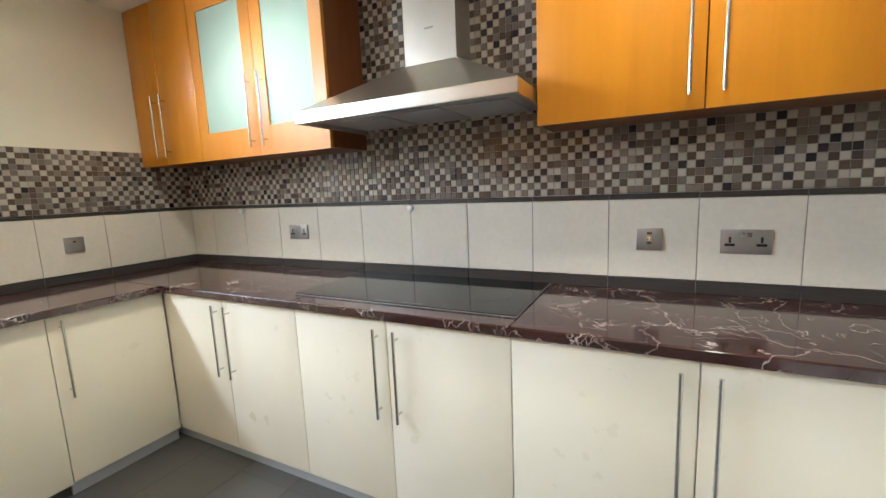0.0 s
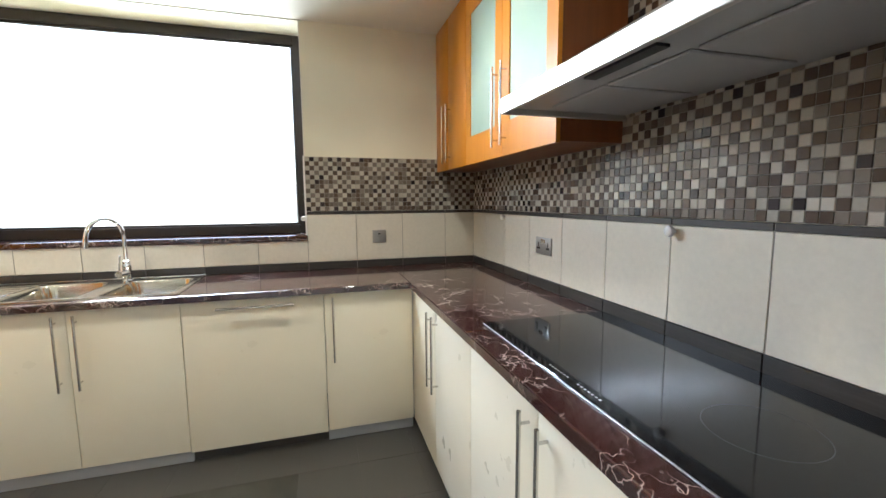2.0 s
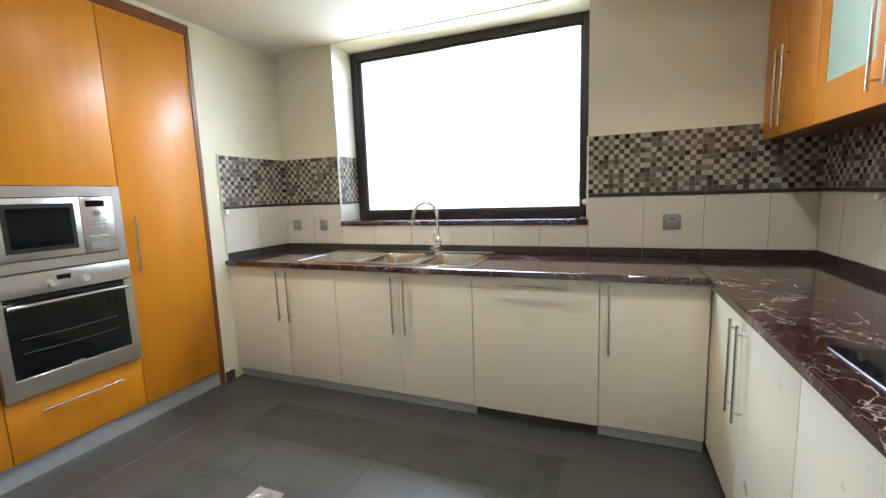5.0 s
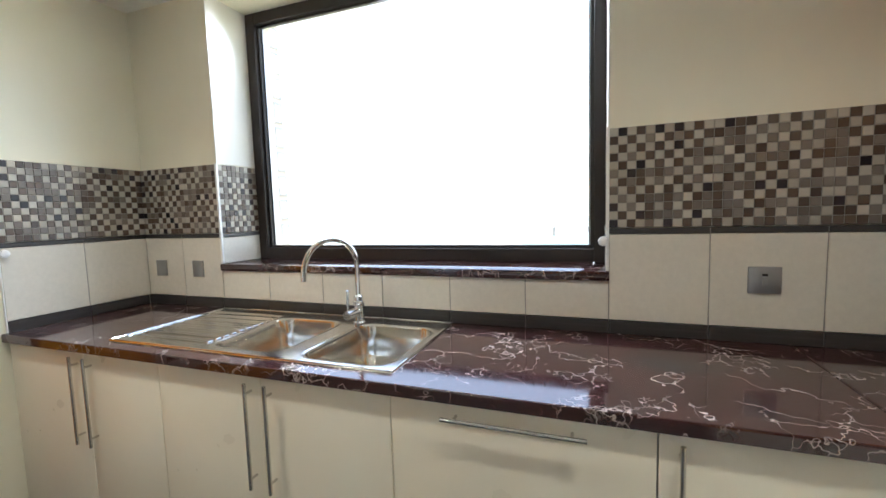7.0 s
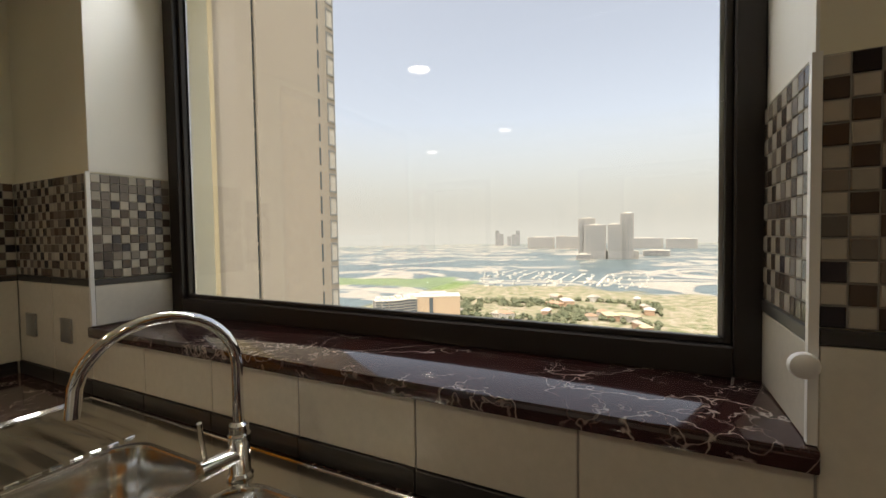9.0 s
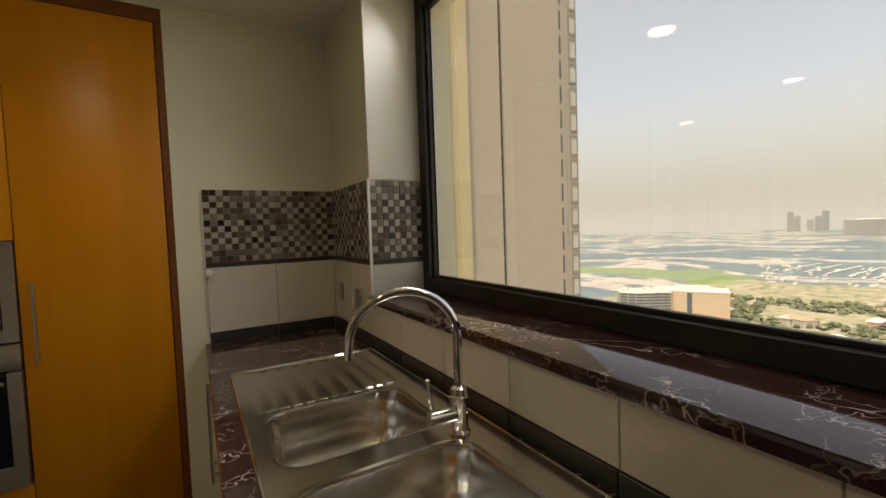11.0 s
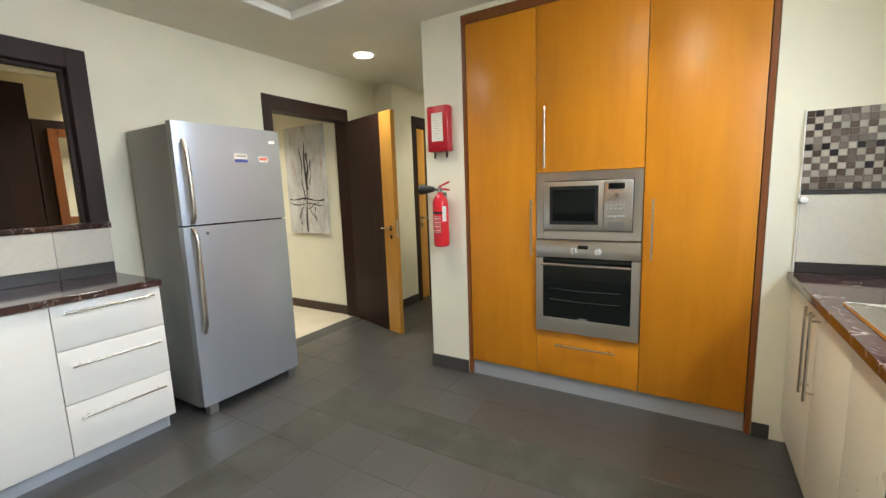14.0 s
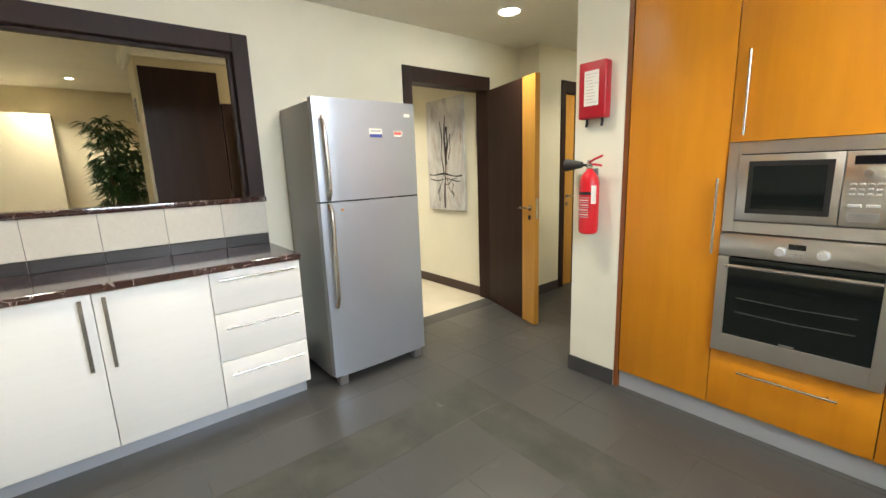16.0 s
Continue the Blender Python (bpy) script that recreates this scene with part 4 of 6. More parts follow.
part("handle", bm, M_CHROME, ov, "polished bar handle")

# ---- fridge ----
FX, FY0, FY1, FH = 3.610, -3.100, -2.385, 1.80
fr = thing("refrigerator", pose(EX - 0.02, FY1, 0, 0, 0, -90), "tall silver two-door refrigerator with curved handles and stickers", "refrigerator")
fd, fw_ = EX - 0.02 - FX, FY1 - FY0
box_part("body", (0.004, -fd + 0.075, 0.045), (fw_ - 0.004, -0.01, FH - 0.012), M_FRIDGE_SIDE, fr, 0.006, "grey painted cabinet", 2)


def fridge_door(z0, z1, nm):
    bm = bmesh.new()
    n = 10
    front, back = [], []
    for k in range(n + 1):
        s = k / n
        x = s * fw_
        bulge = 0.010 * (1 - (2 * s - 1) ** 2)
        edge = 0.006 if k in (0, n) else 0
        front.append((x, -fd + 0.010 - bulge + edge))
    lo_ = [bm.verts.new((x, y, z0)) for x, y in front]
    hi_ = [bm.verts.new((x, y, z1)) for x, y in front]
    lb = [bm.verts.new((fw_, -fd + 0.068, z0)), bm.verts.new((0, -fd + 0.068, z0))]
    hb = [bm.verts.new((fw_, -fd + 0.068, z1)), bm.verts.new((0, -fd + 0.068, z1))]
    L_, H_ = lo_ + lb, hi_ + hb
    for i in range(len(L_)):
        j = (i + 1) % len(L_)
        bm.faces.new((L_[i], L_[j], H_[j], H_[i]))
    bm.faces.new(L_[::-1])
    bm.faces.new(H_)
    return part(nm, bm, M_FRIDGE, fr, "silver steel door")


top_door = fridge_door(1.200, FH, "freezer_door")
low_door = fridge_door(0.068, 1.190, "fridge_door")
box_part("seal", (0.008, -fd + 0.069, 0.07), (fw_ - 0.008, -fd + 0.074, FH - 0.014), M_RUBBER, fr)


def fridge_handle(parent, z0, z1, flip):
    pts, rad = [], []
    for k in range(13):
        s = k / 12
        z = z0 + (z1 - z0) * s
        bow = 0.030 * math.sin(math.pi * min(1, max(0, s)) ** 1.0) ** 0.12
        pts.append((0.045 + 0.006 * (s if flip else 1 - s), -fd - 0.002 - bow, z))
        rad.append(0.014)
    bm = bmesh.new()
    add_tube(bm, pts, rad, 12)
    part("handle", bm, M_HANDLE, parent, "long curved silver handle")


fridge_handle(top_door, 1.212, 1.69, False)
fridge_handle(low_door, 0.54, 1.182, True)
bm = bmesh.new()
add_cyl(bm, (0.13, -fd + 0.006, 1.145), (0.13, -fd - 0.004, 1.145), 0.009, seg=14)
part("lock", bm, M_CHROME, low_door, "small round lock")
for p, q in ((0.20, 0.33), (0.50, 0.52), (0.57, 0.68)):
    box_part("door_gap", (p, -fd + 0.012, 1.1905), (q, -fd + 0.04, 1.1995), M_BLACK, fr)
for s in (0.03, fw_ - 0.09):
    box_part("foot", (s, -fd + 0.02, 0.0), (s + 0.06, -fd + 0.075, 0.064), M_PLATE, fr, 0.004)
boxes_part("rear_foot", [((0.04, -0.12, 0.0), (0.10, -0.05, 0.046))], M_BLACK, fr)
st = box_part("sticker", (0.355, -fd - 0.0012, 1.578), (0.447, -fd + 0.003, 1.633), M_PAPER, top_door, 0, "white and blue energy sticker")
box_part("sticker_band", (0.356, -fd - 0.002, 1.578), (0.446, -fd - 0.0013, 1.598), M_BLUE, st)
boxes_part("sticker_print", [((0.365, -fd - 0.002, 1.612), (0.437, -fd - 0.0013, 1.624))], M_GREYPRINT, st)
bm = bmesh.new()
add_box(bm, (0.530, -fd - 0.0005, 1.585), (0.600, -fd + 0.006, 1.625), 0.012, 3)
st = part("sticker", bm, M_PAPER, top_door, "small red and white oval sticker")
boxes_part("sticker_print", [((0.538, -fd - 0.0012, 1.597), (0.592, -fd - 0.0006, 1.613))], M_REDPRINT, st)
box_part("badge", (0.625, -fd + 0.003, 1.712), (0.668, -fd + 0.007, 1.732), M_WHITE, top_door)

# ---- doors and hatch ----
hatch = structure(new("hatch_frame"), "dark wenge frame round the serving hatch", "hatch frame")
boxes_part("frame", [((EX - 0.012, HY0 - 0.092, 1.232), (EX + 0.15, HY0 + 0.004, 2.235)), ((EX - 0.012, HY1 - 0.004, 1.232), (EX + 0.15, HY1 + 0.092, 2.235)), ((EX - 0.011, HY0 + 0.004, HZ1 - 0.004), (EX + 0.149, HY1 - 0.004, 2.234))], M_DARK, hatch, 0.002, "dark wenge casing")
boxes_part("lining", [((EX + 0.045, HY0 + 0.0045, 1.232), (EX + 0.09, HY0 + 0.024, HZ1 - 0.005)), ((EX + 0.045, HY0 + 0.0245, HZ1 - 0.024), (EX + 0.09, HY1 - 0.005, HZ1 - 0.0045))], M_DARK, hatch, 0.001)
structure(box_part("hatch_sill", (EX - 0.022, -2.246, 1.196), (EX + 0.17, HY1 + 0.10, 1.230), M_MARBLE, None, 0.004, seg=2), "dark marble hatch sill", "window sill")

door_frame = structure(new("door_1"), "open kitchen door in a dark wenge frame", "door")
boxes_part("door_frame", [((EX - 0.012, DY1 - 0.004, 0), (EX + 0.152, DY1 + 0.085, 2.205)), ((EX - 0.012, DY0 - 0.028, 0), (EX + 0.152, DY0 + 0.004, 2.205)), ((EX - 0.011, DY0 + 0.004, 2.085), (EX + 0.151, DY1 - 0.004, 2.204))], M_DARK, door_frame, 0.002, "dark wenge casing")


def door_leaf(name, m, label, width=0.80, height=2.075, strip=0.185, parent=None):
    leaf = thing(name, m, label, "door", "")
    # hinge at x 0, leaf along +x, thickness along y
    box_part("panel", (0.004, -0.022, 0.008), (width - strip, 0.022, height), M_DARK, leaf, 0.0015, "dark wenge veneer panel")
    box_part("strip_panel", (width - strip + 0.001, -0.0225, 0.008), (width, 0.0225, height), M_DOOR_WOOD, leaf, 0.0015, "honey coloured vertical strip")
    for s in (-1, 1):
        bm = bmesh.new()
        add_cyl(bm, (width - 0.065, s * 0.0226, 1.02), (width - 0.065, s * 0.031, 1.02), 0.024, seg=20)
        add_cyl(bm, (width - 0.065, s * 0.031, 1.02), (width - 0.065, s * 0.060, 1.02), 0.009, seg=12)
        add_tube(bm, [(width - 0.065, s * 0.058, 1.02), (width - 0.10, s * 0.060, 1.021), (width - 0.185, s * 0.056, 1.017)], [0.009, 0.0085, 0.007], 10)
        part("handle", bm, M_HANDLE, leaf, "satin lever handle")
        bm = bmesh.new()
        add_cyl(bm, (width - 0.065, s * 0.0226, 0.94), (width - 0.065, s * 0.030, 0.94), 0.021, seg=20)
        part("escutcheon", bm, M_HANDLE, leaf)
    box_part("latch_plate", (width + 0.0002, -0.011, 0.93), (width + 0.002, 0.011, 1.10), M_HANDLE, leaf)
    return leaf


leaf_dir = math.degrees(math.atan2(-4.165 + 4.400, 3.43 - 4.185))
door_leaf("door_leaf", pose(4.172, -4.384, 0, 0, 0, leaf_dir), "open two-tone kitchen door, dark wenge with a honey strip", 0.80)
d2f = structure(new("door_2"), "closed two-tone door in the hallway", "door")
boxes_part("door_frame", [((3.938, -5.30, 0), (4.149, -5.221, 2.22)), ((3.938, -6.14, 0), (4.149, -6.057, 2.22)), ((3.939, -6.057, 2.10), (4.149, -5.30, 2.22))], M_DARK, d2f, 0.002, "dark wenge casing")
door_leaf("door_leaf", pose(3.985, -6.055, 0, 0, 0, 90), "closed two-tone hallway door, dark wenge with a honey strip", 0.752, 2.09)

# ---- skirtings ----
structure(boxes_part("baseboard", [
    ((0.690, SY, 0), (0.765, SY + 0.010, 0.078)), ((2.455, SY, 0), (2.775, SY + 0.010, 0.10)), ((2.765, -7.2, 0), (2.775, SY, 0.10)),
    ((EX - 0.010, DY1 + 0.086, 0), (EX, -2.24, 0.10)), ((EX - 0.010, -4.85, 0), (EX, DY0 - 0.029, 0.10)), ((3.95, -4.86, 0), (EX - 0.010, -4.85, 0.10)),
    ((3.94, -5.219, 0), (3.95, -4.85, 0.10)), ((3.94, -7.2, 0), (3.95, -6.142, 0.10))], M_SKIRT, None, 0.001), "dark grey tile skirting", "baseboard")
structure(boxes_part("baseboard", [((EX + 0.153, -4.42, 0), (9.0, -4.405, 0.10)), ((8.985, -4.405, 0), (9.0, 0, 0.10))], M_PERS, None, 0.002), "dark brown skirting board", "baseboard")

# ---- small wall things ----


def wall_plate(turn, x, y, z, w, h, label, kind):
    u = thing("wall_switch" if kind != "socket" else "power_socket", pose(x, y, z, 0, 0, turn), label, "switch" if kind != "socket" else "socket", "satin wall plates")
    box_part("plate", (-w / 2, -0.008, -h / 2), (w / 2, 0.0, h / 2), M_PLATE, u, 0.002, "satin metal face plate", 2)
    if kind == "rocker":
        box_part("rocker", (-0.009, -0.0165, -0.018), (0.009, -0.0075, 0.014), M_CHROME, u, 0.002, "bright rocker switch", 2)
        box_part("neon", (-0.009, -0.0092, 0.020), (0.009, -0.0078, 0.029), mat_red_dark, u, 0, "dark red neon")
    if kind == "spur":
        box_part("rocker", (-0.007, -0.0110, -0.016), (0.007, -0.0075, 0.008), M_PLATE, u, 0.001)
        box_part("neon", (-0.008, -0.0090, 0.014), (0.008, -0.0078, 0.022), M_BLACK, u)
    if kind == "socket":
        for s in (-1, 1):
            cx = s * w * 0.31
            bm = bmesh.new()
            add_box(bm, (cx - 0.004, -0.0086, -0.004), (cx + 0.004, -0.0078, 0.018))
            add_box(bm, (cx - 0.014, -0.0086, -0.016), (cx - 0.002, -0.0078, -0.008))
            add_box(bm, (cx + 0.002, -0.0086, -0.016), (cx + 0.014, -0.0078, -0.008))
            add_box(bm, (cx - 0.016, -0.0084, -0.017), (cx + 0.016, -0.0079, -0.0072))
            part("socket_slots", bm, M_BLACK, u, "black pin slots", smooth=False)
        for s in (-1, 1):
            box_part("rocker", (s * 0.011 - 0.009, -0.0125, 0.016), (s * 0.011 + 0.009, -0.0075, 0.034), M_CHROME, u, 0.0015, "bright rocker switch")
    return u


mat_red_dark = mat_new("dark_red_lens", (0.10, 0.01, 0.01), 0.3)[0]
TF = 0.009
wall_plate(0, 1.051, -TF, 1.124, 0.150, 0.088, "satin double socket with black pin slots on the ivory tiles", "socket")
wall_plate(0, 3.304, -TF, 1.108, 0.158, 0.092, "satin double socket with black pin slots beside the switch", "socket")
wall_plate(0, 2.984, -TF, 1.112, 0.094, 0.090, "satin cooker switch with a bright rocker", "rocker")
wall_plate(90, TF, -0.722, 1.116, 0.094, 0.090, "satin fused switch on the ivory tiles", "spur")
wall_plate(90, TF, -3.290, 1.107, 0.078, 0.088, "blank satin plate on the ivory tiles", "blank")
wall_plate(90, TF, -3.570, 1.107, 0.078, 0.088, "blank satin plate near the corner", "blank")


def hook(turn, x, y, z):
    u = thing("round_hook", pose(x, y, z, 0, 0, turn), "small round white knob on the tile edge", "hook", "white wall knobs")
    bm = bmesh.new()
    add_cyl(bm, (0, 0, 0), (0, -0.010, 0), 0.008, seg=12)
    prof = [(0.010, -0.010), (0.0165, -0.014), (0.0185, -0.020), (0.0165, -0.027), (0.009, -0.031)]
    rings = [[bm.verts.new((r * math.cos(a * math.pi / 8), y_, r * math.sin(a * math.pi / 8))) for a in range(16)] for r, y_ in prof]
    for a, b in zip(rings, rings[1:]):
        ring_faces(bm, a, b)
    bm.faces.new(rings[-1])
    bm.faces.new(rings[0])
    part("knob", bm, M_WHITE, u)


hook(0, 1.870, -TF, 1.255)
hook(0, 0.566, -TF, 1.258)
hook(90, TF, -1.225, 1.250)
hook(180, 0.635, SY + TF, 1.250)

# fire blanket box
fb = thing("fire_blanket_box", pose(2.621, SY, 1.776, 0, 0, 180), "red fire blanket box with a pale instruction label", "fire blanket")
box_part("case", (-0.085, -0.068, -0.155), (0.085, 0.0, 0.155), M_CRIMSON, fb, 0.012, "red plastic case", 3)
lb = box_part("label_card", (-0.046, -0.0695, -0.085), (0.044, -0.0682, 0.105), M_PAPER, fb, 0, "cream label with small print")
bars = [((-0.036 + 0.006 * (k % 2), -0.0703, 0.085 - k * 0.017), (0.034 - 0.012 * (k % 3), -0.0697, 0.0875 - k * 0.017)) for k in range(10)]
boxes_part("print", bars, M_GREYPRINT, lb)
for s in (-0.045, 0.052):
    bm = bmesh.new()
    add_tube(bm, [(s, -0.035, -0.150), (s + 0.003, -0.037, -0.175), (s - 0.004, -0.033, -0.197)], 0.0075, 8)
    part("pull_tape", bm, M_RUBBER, fb, "black pull tape")

# fire extinguisher
fe = thing("fire_extinguisher", pose(2.612, SY, 0.958, 0, 0, 180), "red fire extinguisher with a black horn on a wall bracket", "fire extinguisher")
bm = bmesh.new()
add_lathe(bm, (0, -0.075, 0), [(0.045, 0.0), (0.054, 0.010), (0.056, 0.03), (0.056, 0.300), (0.052, 0.325), (0.038, 0.350), (0.020, 0.368), (0.016, 0.385)], 28)
part("cylinder", bm, M_RED, fe, "red enamelled cylinder")
bm = bmesh.new()
add_lathe(bm, (0, -0.075, 0.380), [(0.018, 0), (0.020, 0.006), (0.020, 0.030), (0.012, 0.036), (0.012, 0.048)], 18)
part("valve", bm, M_CHROME, fe, "metal valve")
bm = bmesh.new()
add_tube(bm, [(-0.010, -0.080, 0.412), (0.03, -0.085, 0.432), (0.085, -0.088, 0.452)], 0.0065, 8)
add_tube(bm, [(-0.010, -0.075, 0.400), (0.03, -0.080, 0.405), (0.080, -0.082, 0.396)], 0.0065, 8)
part("squeeze_handle", bm, M_RED, fe, "red squeeze levers")
bm = bmesh.new()
add_cyl(bm, (-0.012, -0.078, 0.400), (-0.058, -0.080, 0.404), 0.008, seg=10)
add_cyl(bm, (-0.050, -0.080, 0.404), (-0.090, -0.080, 0.404), 0.018, 0.026, 18)
add_cyl(bm, (-0.090, -0.080, 0.404), (-0.155, -0.080, 0.404), 0.026, 0.038, 18)
part("discharge_horn", bm, M_RUBBER, fe, "black discharge horn")


def curved_label(z0, z1, a0, a1, mat, name, label="", r=0.0567, parent=None):
    bm = bmesh.new()
    n = 8
    rows = []
    for z in (z0, z1):
        rows.append([bm.verts.new((r * math.sin(a0 + (a1 - a0) * k / n), -0.075 - r * math.cos(a0 + (a1 - a0) * k / n), z)) for k in range(n + 1)])
    for k in range(n):
        bm.faces.new((rows[0][k], rows[0][k + 1], rows[1][k + 1], rows[1][k]))
    return part(name, bm, mat, parent or fe, label)


curved_label(0.232, 0.248, -1.2, 1.2, M_BLACK, "label_band", "black band")
cl = curved_label(0.18, 0.285, 0.75, 1.3, M_PAPER, "instruction_label", "white side label")
for k in range(9):
    curved_label(0.10 + k * 0.014, 0.105 + k * 0.014, -0.75 + 0.15 * (k % 3), 0.55 - 0.05 * (k % 2), M_PAPER if k % 2 else M_GREYPRINT, "print", "", 0.0569)
boxes_part("bracket", [((-0.010, -0.018, 0.34), (0.010, 0.0, 0.38)), ((-0.006, -0.060, 0.372), (0.006, -0.0185, 0.380))], M_TRIM, fe)

# floor drain
dr = thing("floor_drain", pose(1.622, -2.506, 0), "square steel floor drain set flush in the tiles", "floor drain")
box_part("plate", (-0.075, -0.075, 0.0), (0.075, 0.075, 0.005), M_STEEL, dr, 0.0015)
bm = bmesh.new()
add_lathe(bm, (0, 0, 0.005), [(0.055, 0.0), (0.055, 0.0015), (0.048, 0.0015), (0.046, 0.0004), (0.01, 0.0004)], 28)
part("cover", bm, M_PLATE, dr, "round drain cover")
bm = bmesh.new()
for k in range(10):
    a = k * math.pi / 5
    add_cyl(bm, (0.028 * math.cos(a), 0.028 * math.sin(a), 0.0055), (0.028 * math.cos(a), 0.028 * math.sin(a), 0.0062), 0.0045, seg=8)
part("drain_hole", bm, M_BLACK, dr, "ring of dark holes")
# pale scuffs on the tiles by the door
m_scuff, nt, b = mat_new("dried_plaster_smear", (0.30, 0.29, 0.26), 0.8)
holes_ = noise_tex(nt, coords(nt), 60, 4, 0.7)
nt.links.new(ramp(nt, holes_.outputs["Fac"], [(0.48, (0.0, 0.0, 0.0)), (0.58, (1, 1, 1))]), b.inputs["Alpha"])
rng = random.Random(21)
bm = bmesh.new()
for sx, sy, sr, ang in ((3.34, -3.84, 0.075, 0.4), (3.46, -3.89, 0.035, 1.0), (3.60, -3.46, 0.035, 0.2), (3.71, -3.49, 0.02, 0.8), (3.02, -2.75, 0.03, 0.1), (2.45, -2.62, 0.025, 1.4)):
    ring = []
    for k in range(10):
        a = k * math.pi / 5
        q = sr * rng.uniform(0.6, 1.1)
        px_, py_ = q * math.cos(a), 0.35 * q * math.sin(a)
        ring.append(bm.verts.new((sx + px_ * math.cos(ang) - py_ * math.sin(ang), sy + px_ * math.sin(ang) + py_ * math.cos(ang), 0.0006)))
    bm.faces.new(ring)
tagged(part("floor_scuffs", bm, m_scuff, smooth=False), "pale dried plaster smears on the dark floor tiles", "stain", kind="stuff")
# ---- dining room seen through the hatch and the room behind the door ----
cabd = thing("tall_cupboard", pose(6.0, -1.80, 0), "tall dark wenge cupboard front in the dining room", "cupboard")
box_part("door", (-0.019, -0.637, 0.06), (0.002, -0.003, 2.367), M_DARK, cabd, 0.002)
box_part("body", (0.003, -0.635, 0.0), (0.028, -0.005, 2.365), M_DARK, cabd)
cabl = thing("sideboard_cupboard", pose(6.0, -2.445, 0), "lower dark wenge cupboard front beside the tall one", "cupboard")
for q in range(2):
    box_part("door", (-0.010, -0.798 - q * 0.8, 0.02), (0.028, -0.004 - q * 0.8, 2.085), M_DARK, cabl, 0.002)
structure(boxes_part("wall_partition", [((6.03, -4.42, 0), (6.66, -1.78, 2.60))], M_FAR_WALL), "warm cream partition behind the cupboards", "wall")
structure(boxes_part("cornice", [((5.955, -4.40, 2.50), (6.029, -1.779, 2.598)), ((5.955, -1.779, 2.50), (6.73, -1.71, 2.598)), ((5.975, -4.40, 2.455), (6.029, -1.779, 2.499)), ((5.975, -1.779, 2.455), (6.70, -1.74, 2.499))], M_CEIL, None, 0.006), "cream moulded cornice round the partition", "trim")
vent = thing("air_vent", pose(6.30, -1.779, 2.02, 0, 0, 180), "small grey wall vent on the partition", "vent")
box_part("frame", (-0.05, -0.010, -0.11), (0.05, 0.0, 0.11), M_KEY, vent, 0.002)
for k in range(5):
    box_part("slat", (-0.04, -0.014, -0.085 + k * 0.04), (0.04, -0.0102, -0.070 + k * 0.04), M_GREYPRINT, vent)
structure(boxes_part("wall_niche", [((8.4, -1.05, 0), (9.0, -0.001, 2.20))], M_FAR_WALL), "warm cream wall block of the dining room", "wall")
mirror = thing("mirror", pose(5.989, -2.835, 1.16), "tall mirror in a reddish wooden frame", "mirror")
boxes_part("frame", [((-0.03, -0.30, 0.0), (0.0, -0.23, 0.85)), ((-0.03, 0.23, 0.0), (0.0, 0.30, 0.85)), ((-0.03, -0.23, 0.78), (0.0, 0.23, 0.85)), ((-0.03, -0.23, 0.0), (0.0, 0.23, 0.07))], M_WOOD_SIDE, mirror, 0.004, "reddish wooden frame")
M_MIRROR = mat_new("mirror_silver", (0.9, 0.9, 0.9), 0.02, 1.0)[0]
box_part("mirror_glass", (-0.018, -0.229, 0.071), (-0.006, 0.229, 0.779), M_MIRROR, mirror)

# potted plant
plant = thing("potted_plant", pose(7.05, -1.60, 0), "leafy green indoor palm tree in a dark pot", "plant")
bm = bmesh.new()
add_lathe(bm, (0, 0, 0), [(0.13, 0), (0.16, 0.05), (0.19, 0.34), (0.20, 0.36), (0.18, 0.36), (0.17, 0.33)], 24)
part("pot", bm, M_DARK, plant, "dark planter")
M_BARK = painted("cane_bark", (0.16, 0.11, 0.06), 0.8, 0.1, 40, 0.4)
rng = random.Random(4)
stems = []
bm = bmesh.new()
for k in range(7):
    a = rng.uniform(0, 6.28)
    top = Vector((math.cos(a) * rng.uniform(0.04, 0.16), math.sin(a) * rng.uniform(0.04, 0.16), rng.uniform(1.55, 2.0)))
    base = Vector((math.cos(a) * 0.05, math.sin(a) * 0.05, 0.33))
    pts = [base.lerp(top, s / 6) + Vector((0.015 * math.sin(s + k), 0.015 * math.cos(1.3 * s + k), 0)) for s in range(7)]
    add_tube(bm, pts, [0.013 - 0.0012 * s for s in range(7)], 7)
    stems.append(pts)
part("stem", bm, M_BARK, plant, "thin woody canes")
m_leaf, nt, b = mat_new("palm_leaf", (0.05, 0.10, 0.025), 0.4)
nt.links.new(ramp(nt, piece_random(nt), [(0.0, (0.020, 0.055, 0.012)), (0.6, (0.040, 0.09, 0.02)), (1.0, (0.08, 0.13, 0.03))]), b.inputs["Base Color"])
bm = bmesh.new()
